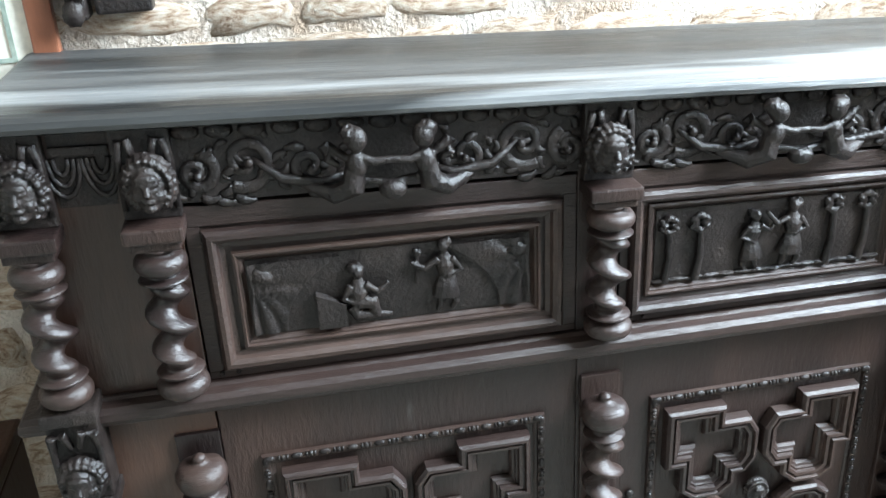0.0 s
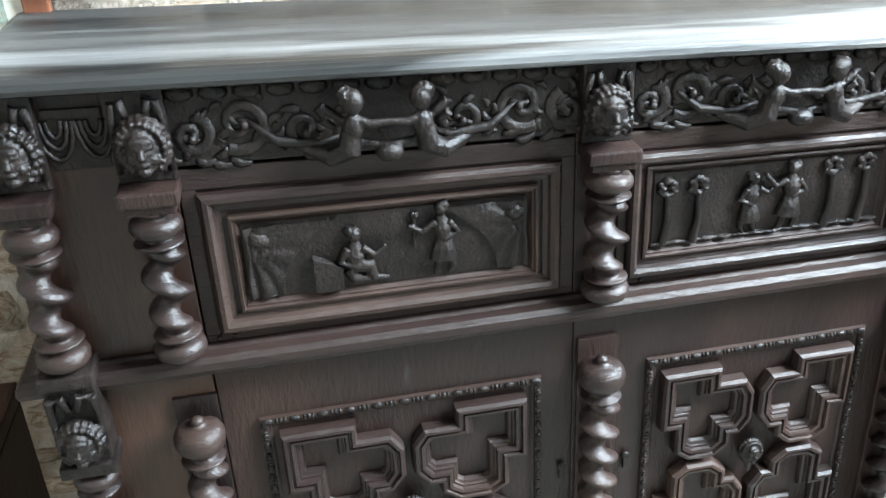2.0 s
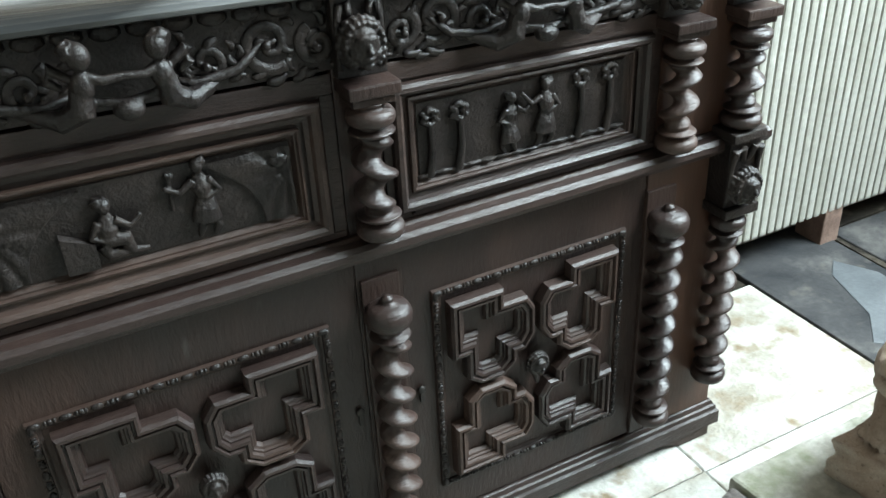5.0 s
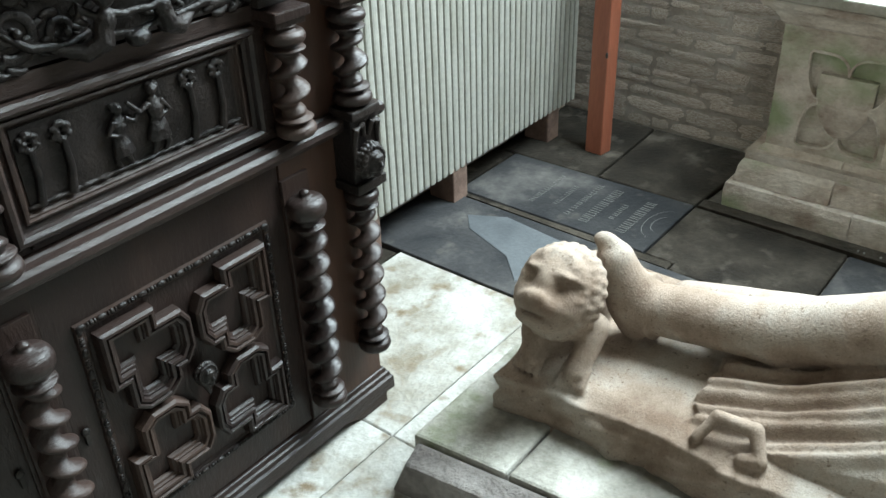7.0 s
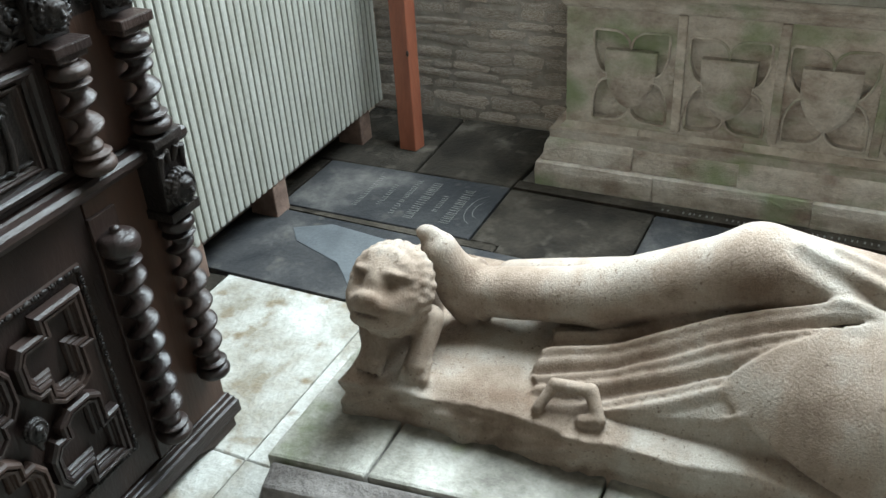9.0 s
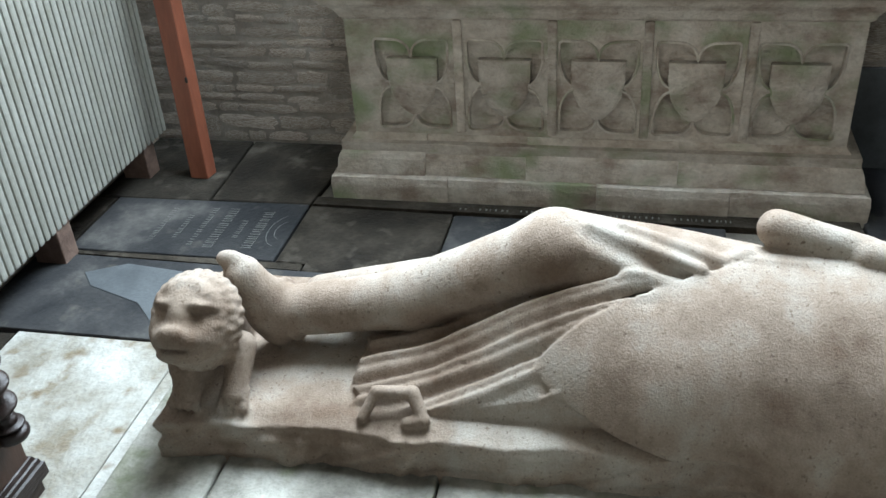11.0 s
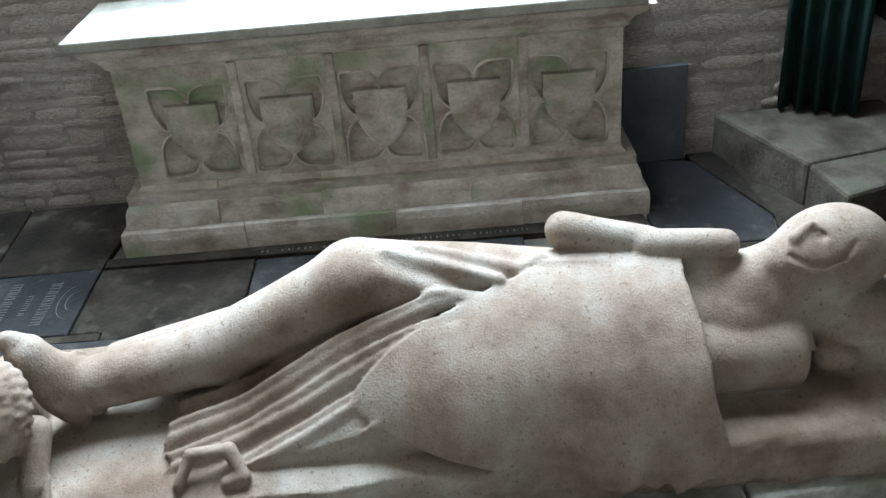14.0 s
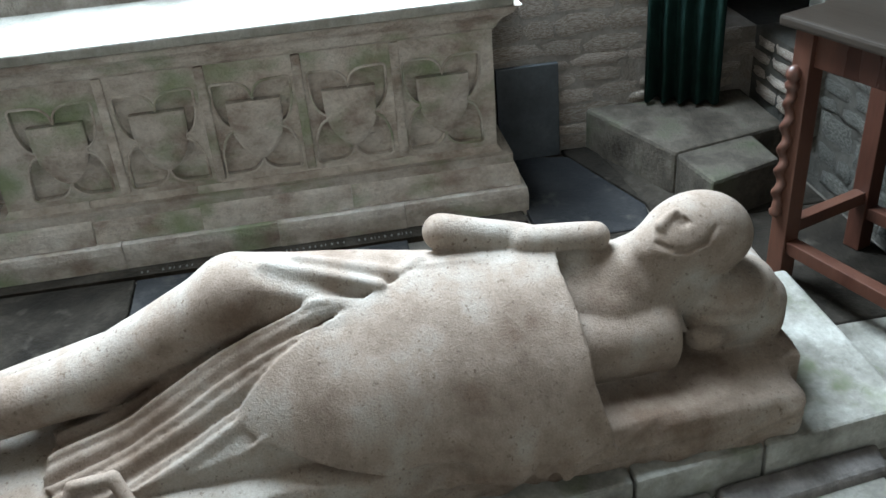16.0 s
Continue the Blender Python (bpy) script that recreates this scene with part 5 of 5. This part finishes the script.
BOLECTION = [(0.0, 0.0), (0.001, 0.010), (0.006, 0.016), (0.013, 0.017), (0.019, 0.012), (0.022, 0.004), (0.030, 0.002)]
OGEE = [(0.0, 0.0), (0.001, 0.007), (0.005, 0.008), (0.007, 0.003), (0.010, 0.003), (0.013, -0.002), (0.018, -0.006), (0.020, -0.012)]
for side, (xa, xb) in enumerate(((-0.187, 0.424), (0.500, 1.060))):
    za, zb = 0.828, 1.112
    g = M()
    rows = [(xa, xb, zb - 0.032, zb), (xa, xb, za, za + 0.012)]
    for a in rows:
        g.box(a[0], a[1], FY + 0.0, FY + 0.032, a[2], a[3], 0.002)
    g.box(xa, xa + 0.022, FY + 0.0, FY + 0.032, za + 0.012, zb - 0.032, 0.002).box(xb - 0.022, xb, FY, FY + 0.032, za + 0.012, zb - 0.032, 0.002)
    g.box(xa + 0.02, xb - 0.02, FY + 0.004, FY + 0.03, za + 0.01, zb - 0.03)
    door = cpart("upper_door", g, OAK_H, "picture-panelled door in heavy mouldings")
    ra, rb, rc, rd = xa + (0.014 if side else 0.024), xb - 0.024, za + 0.016, zb - 0.036
    g = M()
    g.band([(ra, rc), (rb, rc), (rb, rd), (ra, rd)], BOLECTION, front)
    cpart("outer_moulding", g, OAK_H, "", door)
    ra, rb, rc, rd = (xa + 0.062, xb - 0.062, za + 0.048, zb - 0.074) if side == 0 else (xa + 0.044, xb - 0.066, za + 0.050, zb - 0.060)
    g = M()
    g.band([(ra, rc), (rb, rc), (rb, rd), (ra, rd)], OGEE, lambda u, v, h: front(u, v, h + 0.001))
    cpart("inner_moulding", g, OAK_H, "", door)
    pa, pb, pc, pd = ra + 0.02, rb - 0.02, rc + 0.02, rd - 0.02
    g = M()
    g.box(pa - 0.002, pb + 0.002, FY + 0.001, FY + 0.0035, pc - 0.002, pd + 0.002)
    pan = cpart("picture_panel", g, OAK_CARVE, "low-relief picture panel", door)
    h = pd - pc
    if side == 0:
        # hanging curtains at both ends
        for s, e in ((1, pa), (-1, pb)):
            g = M()
            nu, nv = 30, 18
            vs = []
            for q in range(nv + 1):
                v = (h - 0.004) * q / nv
                ub = 0.052 + 0.10 * (v / h) ** 2.2
                for p in range(nu + 1):
                    u = ub * p / nu
                    ang = math.atan2(v - 0.62 * h, u - 0.006)
                    w = abs(math.cos(ang * 5.5 + 2 * u / ub))
                    lift = 0.0085 * w ** 0.8 * (1 - 0.5 * p / nu) + 0.003 if p < nu else -0.003
                    vs.append((e + s * u, FY + 0.002 - lift, pc + 0.001 + v))
            fs = [(q * (nu + 1) + p, q * (nu + 1) + p + 1, (q + 1) * (nu + 1) + p + 1, (q + 1) * (nu + 1) + p) for q in range(nv) for p in range(nu)]
            g.add(vs, fs if s > 0 else [f[::-1] for f in fs], True)
            g.ball((e + s * 0.018, FY - 0.002, pd - 0.024), (0.02, 0.010, 0.015), 9, 6, lump=0.4)
            cpart("carved_curtain", g, OAK_CARVE, "", door)
        g = M()
        small_figure(g, pa + 0.165, pc + 0.004, 0.135, 0.02, True, (0.28, 0.0))
        cpart("carved_figure", g, OAK_CARVE, "", door, fuse=0.0018)
        g = M()
        g.add([(pa + 0.10, FY + 0.003, pc), (pa + 0.145, FY + 0.003, pc), (pa + 0.145, FY + 0.003, pc + 0.04), (pa + 0.10, FY + 0.003, pc + 0.062),
               (pa + 0.10, FY - 0.012, pc), (pa + 0.145, FY - 0.012, pc), (pa + 0.145, FY - 0.012, pc + 0.038), (pa + 0.10, FY - 0.012, pc + 0.058)], [(4, 5, 6, 7), (0, 4, 7, 3), (1, 2, 6, 5), (3, 7, 6, 2), (0, 1, 5, 4)])
        cpart("carved_chest", g, OAK_CARVE, "", door)
        g = M()
        small_figure(g, pb - 0.135, pc + 0.004, 0.128, -0.04, False, (0.34, -0.02), -1)
        g.tube([(pb - 0.185, FY - 0.001, pc + h * 0.45), (pb - 0.183, FY - 0.002, pc + h * 0.85)], [0.003, 0.004], 6)
        g.ball((pb - 0.182, FY - 0.001, pc + h * 0.9), (0.008, 0.006, 0.008), 8, 5, lump=0.5)
        cpart("carved_figure", g, OAK_CARVE, "", door, fuse=0.0018)
    else:
        # four trees and two standing shapes
        for k, tx in enumerate((0.020, 0.075, 0.318, 0.380)):
            g = M()
            x = pa + tx
            zt = pc + h * (0.72 if k < 2 else 0.80)
            g.tube([(x - 0.004, FY, pc), (x + 0.002, FY - 0.004, pc + h * 0.35), (x, FY - 0.004, zt)], [0.009, 0.0068, 0.006], 8)
            for q in range(12):
                b = 2 * math.pi * q / 12
                g.ball((x + 0.014 * math.cos(b) * (1 if q % 2 else 0.55), FY - 0.002, zt + 0.012 + 0.014 * math.sin(b)), (0.007, 0.007, 0.006), 7, 5, lump=0.5)
            cpart("carved_tree", g, OAK_CARVE, "", door, fuse=0.0018)
        for fx, fs2 in ((0.168, 0.118), (0.246, 0.132)):
            g = M()
            small_figure(g, pa + fx, pc + 0.006, fs2, 0.05 if fx < 0.2 else -0.03, False, (0.26, 0.06) if fx < 0.2 else (0.30, 0.12), 1 if fx < 0.2 else -1)
            cpart("carved_figure", g, OAK_CARVE, "", door, fuse=0.0018)
        g = M()
        for k in range(14):
            g.ball((pa + 0.01 + (pb - pa - 0.02) * k / 13, FY + 0.002, pc + 0.003), (0.02, 0.008, 0.005), 8, 5, lump=0.6)
        cpart("carved_ground", g, OAK_CARVE, "", door, fuse=0.002)
    kx = xb - 0.036 if side == 0 else xa + 0.034
    g = M()
    g.box(kx - 0.0045, kx + 0.0045, FY - 0.0045, FY, (za + zb) / 2 - 0.022, (za + zb) / 2 + 0.008, 0.002)
    cpart("keyhole", g, IRON, "dark keyhole slot", door)
    g = M()
    for x in (xa + 0.02, xa + 0.045):
        g.ball((x, FY - 0.002, za + 0.008), (0.004, 0.004, 0.004), 8, 5)
    cpart("peg", g, OAK, "", door)

g = M()
g.ball((0, 0, 0), (0.0052, 0.0050, 0.0060), 8, 5)
g.ball((0.007, 0, 0), (0.0030, 0.0042, 0.0050), 8, 5)
g.ball((-0.007, 0, 0), (0.0030, 0.0042, 0.0050), 8, 5)
g2 = M()
g2.ball((0, 0, 0), (0.0105, 0.0050, 0.0060), 10, 6)
BEADS = (mesh_of("bead", g2, OAK_CARVE), mesh_of("bead", g, OAK_CARVE))
# lower doors: mitred geometric mouldings round a boss
STEP = [(-0.002, 0.0), (-0.001, 0.016), (0.003, 0.021), (0.008, 0.0215), (0.010, 0.0155), (0.013, 0.0155), (0.0145, 0.019), (0.020, 0.018), (0.0215, 0.012), (0.025, 0.012), (0.0265, 0.0085), (0.031, 0.007), (0.034, 0.002), (0.0345, 0.0)]
QUAD = [(0.965, 0.36), (0.875, 0.225), (0.62, 0.225), (0.62, 0.075), (0.075, 0.075), (0.075, 0.62), (0.225, 0.62), (0.225, 0.875), (0.36, 0.965), (0.62, 0.965), (0.76, 0.86), (0.76, 0.76), (0.86, 0.76), (0.965, 0.62)]
for side, (xa, xb) in enumerate(((-0.187, 0.428), (0.515, 1.050))):
    g = M()
    g.box(xa, xb, FY + 0.002, FY + 0.034, 0.104, 0.768, 0.002)
    door = cpart("lower_door", g, OAK, "geometric moulded door with beaded border")
    ba, bb = (-0.127, 0.368) if side == 0 else (0.568, 1.002)
    bc, bd = 0.185, 0.667
    g = M()
    g.band([(ba, bc), (bb, bc), (bb, bd), (ba, bd)], [(-0.001, -0.002), (0.0, 0.006), (0.012, 0.006), (0.013, 0.001), (0.016, 0.001), (0.02, -0.001)], front)
    cpart("bead_border", g, OAK_H, "", door)
    nb = 21
    for k in range(nb):
        t = (k + 0.5) / nb
        for x, z, hor in ((ba + (bb - ba) * t, bc + 0.006, 1), (ba + (bb - ba) * t, bd - 0.006, 1), (ba + 0.006, bc + (bd - bc) * t, 0), (bb - 0.006, bc + (bd - bc) * t, 0)):
            ob = new("bead", BEADS[k % 2])
            ob.parent = door
            ob.matrix_local = pose(x - 0.43, FY - 0.006 - 1.53, z, 0, 0 if hor else 90, 0)
    cx, cz = (ba + bb) / 2, (bc + bd) / 2
    hw, hh = (bb - ba) / 2 - 0.014, (bd - bc) / 2 - 0.014
    for sx in (-1, 1):
        for sz in (-1, 1):
            path = [(cx - sx * hw * (1 - u), cz - sz * hh * (1 - v)) for u, v in QUAD]
            if sx * sz > 0:
                path = path[::-1]
            area = sum(path[i - 1][0] * path[i][1] - path[i][0] * path[i - 1][1] for i in range(len(path)))
            prof = [(a, h * 1.25) for a, h in STEP] if area > 0 else [(-a, h * 1.25) for a, h in STEP]
            g = M()
            g.band(path, prof, front)
            cpart("quarter_moulding", g, OAK_H, "", door)
    g = M()
    head(g, cx, FY - 0.022, cz + 0.004, 0.024, 0.4)
    g.tube([(cx, FY - 0.012, cz - 0.015), (cx + 0.004, FY - 0.016, cz - 0.05)], [0.012, 0.004], 8)
    cpart("boss", g, OAK_CARVE, "small carved lion-like boss", door, fuse=0.0018)
    g = M()
    kx = 0.535 if side else 0.408
    g.ball((kx, FY - 0.003, 0.455), (0.009, 0.005, 0.009), 10, 6)
    g.box(kx - 0.004, kx + 0.004, FY - 0.006, FY + 0.002, 0.425, 0.455, 0.001)
    cpart("keyhole", g, IRON, "small iron escutcheon", door)

# ---------- floor pieces ----------
def flag(parent, name, pts, material, z=0.0, thick=0.03, ch=0.006):
    """one paving piece from its corners in plan"""
    n = len(pts)
    c = sum((Vector(p) for p in pts), Vector((0, 0))) / n
    ins = [c + (Vector(p) - c) * (1 - ch / max(0.05, (Vector(p) - c).length)) for p in pts]
    g = M()
    g.add([(p[0], p[1], z - thick) for p in pts] + [(p[0], p[1], z - ch * 0.6) for p in pts] + [(p[0], p[1], z) for p in ins],
          [tuple(range(n))[::-1], tuple(range(2 * n, 3 * n))] + [(i, (i + 1) % n, n + (i + 1) % n, n + i) for i in range(n)] + [(n + i, n + (i + 1) % n, 2 * n + (i + 1) % n, 2 * n + i) for i in range(n)])
    ob = new(name, mesh_of(name, g, material))
    ob.parent = parent
    return ob


def rect(x0, x1, y0, y1, j=0.0015):
    return [(x0 + j, y0 + j), (x1 - j, y0 + j), (x1 - j, y1 - j), (x0 + j, y1 - j)]


rnd = random.Random(11)
# pale flags between the cupboard and the effigy
xs = [-3.6, -2.9, -2.2, -1.6, -1.0, -0.45, 0.1, 0.62, 1.20, 1.86]
ys = [-4.9, -4.2, -3.5, -2.9, -2.3, -1.72, -1.2, -0.6, 0.0, 0.55, 1.22, 1.76]
for i in range(len(xs) - 1):
    for j in range(len(ys) - 1):
        if xs[i] > 1.1 and ys[j + 1] < -1.72:
            continue
        sh = 0.12 * ((i * 7 + j * 3) % 3 - 1) if 0 < j < len(ys) - 2 else 0
        # unseen western flags take the darker stone to cut bounced light
        flag(floor, "flagstone", rect(xs[i], xs[i + 1], ys[j], ys[j + 1]), FLAG if xs[i] > 0.6 and ys[j + 1] > -0.6 else PLINTH, rnd.uniform(-0.003, 0.002))
flag(floor, "flagstone", [(1.554, 1.764), (1.846, 1.764), (1.835, 1.95), (1.554, 1.95)], FLAG_DK)
# black slabs below the radiator and the wall
flag(floor, "grave_slab", [(1.865, 0.75), (2.255, 0.75), (2.275, 1.95), (1.865, 1.95)], SLATE, 0.0)
flag(floor, "worn_patch", [(1.93, 1.36), (2.10, 1.20), (2.20, 1.30), (2.235, 1.60), (2.17, 1.72), (2.10, 1.66), (2.03, 1.46)], SLATE_WORN, 0.0025, 0.012, 0.002)
flag(floor, "border_strip", [(2.262, 1.02), (2.298, 1.02), (2.298, 1.95), (2.282, 1.95)], FLAG_DK)
inscribed = flag(floor, "grave_slab", [(2.305, 1.125), (2.675, 1.125), (2.66, 1.86), (2.305, 1.86)], SLATE, 0.001)
flag(floor, "grave_slab", [(2.005, -0.10), (2.255, -0.10), (2.255, 0.74), (2.005, 0.74)], FLAG_DK)
flag(floor, "flagstone", [(2.262, 0.60), (2.66, 0.60), (2.67, 1.116), (2.304, 1.116), (2.304, 1.014), (2.262, 1.014)], FLAG_DK)
flag(floor, "grave_slab", [(2.262, -0.30), (2.655, -0.30), (2.655, 0.593), (2.262, 0.593)], SLATE, -0.001)
flag(floor, "grave_slab", [(2.005, -1.20), (2.50, -1.20), (2.50, -0.307), (2.262, -0.307), (2.262, -0.107), (2.005, -0.107)], FLAG_DK)
flag(floor, "border_strip", [(2.662, -0.72), (2.735, -0.72), (2.735, 1.115), (2.682, 1.115)], FLAG_DK, 0.001)
flag(floor, "flagstone", [(2.68, 1.125), (3.165, 1.08), (3.165, 1.52), (2.68, 1.50)], FLAG_DK)
flag(floor, "flagstone", [(2.67, 1.51), (3.165, 1.53), (3.165, 1.95), (2.665, 1.95)], FLAG_DK)
flag(floor, "flagstone", [(2.305, 1.868), (2.66, 1.868), (2.66, 1.95), (2.305, 1.95)], FLAG_DK)
flag(floor, "grave_slab", [(2.51, -1.105), (2.655, -1.135), (3.10, -0.985), (3.165, -0.74), (2.51, -0.73)], SLATE, 0.0)
flag(floor, "flagstone", [(2.665, -1.14), (3.165, -1.10), (3.165, -0.98), (3.10, -0.99)], FLAG_DK)
flag(floor, "flagstone", [(2.51, -1.72), (3.165, -1.72), (3.165, -1.11), (2.655, -1.145), (2.51, -1.115)], FLAG_DK, -0.004)
flag(floor, "flagstone", [(1.865, -1.72), (2.50, -1.72), (2.50, -1.21), (1.865, -1.21)], FLAG_DK, -0.002)
# cut lettering that cannot be read: rows of fine bars on the inscribed slab and along the border strip
g = M()
r2 = random.Random(3)
for k, (y, w) in enumerate(((1.60, 0.22), (1.52, 0.16), (1.45, 0.24), (1.38, 0.26), (1.31, 0.12), (1.245, 0.24))):
    x = 2.49 - w / 2
    while x < 2.49 + w / 2:
        s = r2.uniform(0.006, 0.014)
        hgt = 0.034 if k in (3, 5) else 0.018
        g.box(x, x + 0.0022, y - hgt / 2, y + hgt / 2, 0.0005, 0.0022)
        if r2.random() < 0.5:
            g.box(x, x + s * 0.8, y - hgt / 2, y - hgt / 2 + 0.002, 0.0005, 0.0022)
        x += s + 0.004
for i in range(20):
    a0, a1 = math.pi * i / 20, math.pi * (i + 1) / 20
    for r in (0.055, 0.10):
        p = [(2.49 + r * math.cos(a), 1.15 + 0.55 * r * math.sin(a)) for a in (a0, a1)]
        g.add([(p[0][0], p[0][1], 0.0022), (p[1][0], p[1][1], 0.0022), (p[1][0] * 0.999 + 0.0022, p[1][1] + 0.002, 0.0022), (p[0][0] * 0.999 + 0.0022, p[0][1] + 0.002, 0.0022)], [(0, 1, 2, 3)])
ob = new("lettering", mesh_of("lettering", g, LETTER))
ob.parent = inscribed
g = M()
y = -0.32
while y < 0.58:
    w = r2.uniform(0.006, 0.02)
    g.box(2.690, 2.690 + r2.uniform(0.010, 0.014), y, y + w * 0.35, 0.001, 0.003)
    y += w + 0.004 + (0.03 if r2.random() < 0.12 else 0)
ob = new("lettering", mesh_of("lettering", g, LETTER))
ob.parent = floor

# ---------- wall stones ----------
lay_stones(wall_north, RUBBLE_N, (-1.1, 1.765), 0, 2.65, 1.10, 1.95, 0.07, 0.16, 0.10, 0.34, 3, 0.012, 0.010, cap=130)
lay_stones(wall_north, RUBBLE_N, (-1.5, 1.765), 0, 1.1, 0.0, 1.10, 0.08, 0.15, 0.12, 0.30, 5, 0.022, 0.026, cap=70)
lay_stones(wall_north, RUBBLE_E, (1.56, 1.955), 0, 1.6, 0.0, 0.5, 0.05, 0.09, 0.1, 0.26, 6, 0.012, 0.012, cap=70)
# the east wall, left and right of the tomb; s runs southwards
lay_stones(wall_east, RUBBLE_E, (EX, 1.955), -90, 0.9, 0.0, 1.5, 0.035, 0.075, 0.07, 0.26, 7, 0.0016, 0.003, cap=150)
lay_stones(wall_east, RUBBLE_E, (EX, -0.70), -90, 0.61, 0.0, 1.4, 0.045, 0.09, 0.08, 0.28, 8, 0.002, 0.003, cap=140)
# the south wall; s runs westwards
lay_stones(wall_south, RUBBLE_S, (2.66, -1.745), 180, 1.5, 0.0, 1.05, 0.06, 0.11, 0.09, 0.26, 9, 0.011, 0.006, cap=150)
lay_stones(wall_south, RUBBLE_E, (EX, -1.745), 180, 0.41, 0.15, 0.40, 0.05, 0.08, 0.08, 0.2, 10, 0.014, 0.014, cap=30)
lay_stones(wall_east, RUBBLE_E, (EX, -1.315), -90, 0.42, 0.15, 0.40, 0.05, 0.08, 0.08, 0.2, 12, 0.012, 0.012, cap=30)
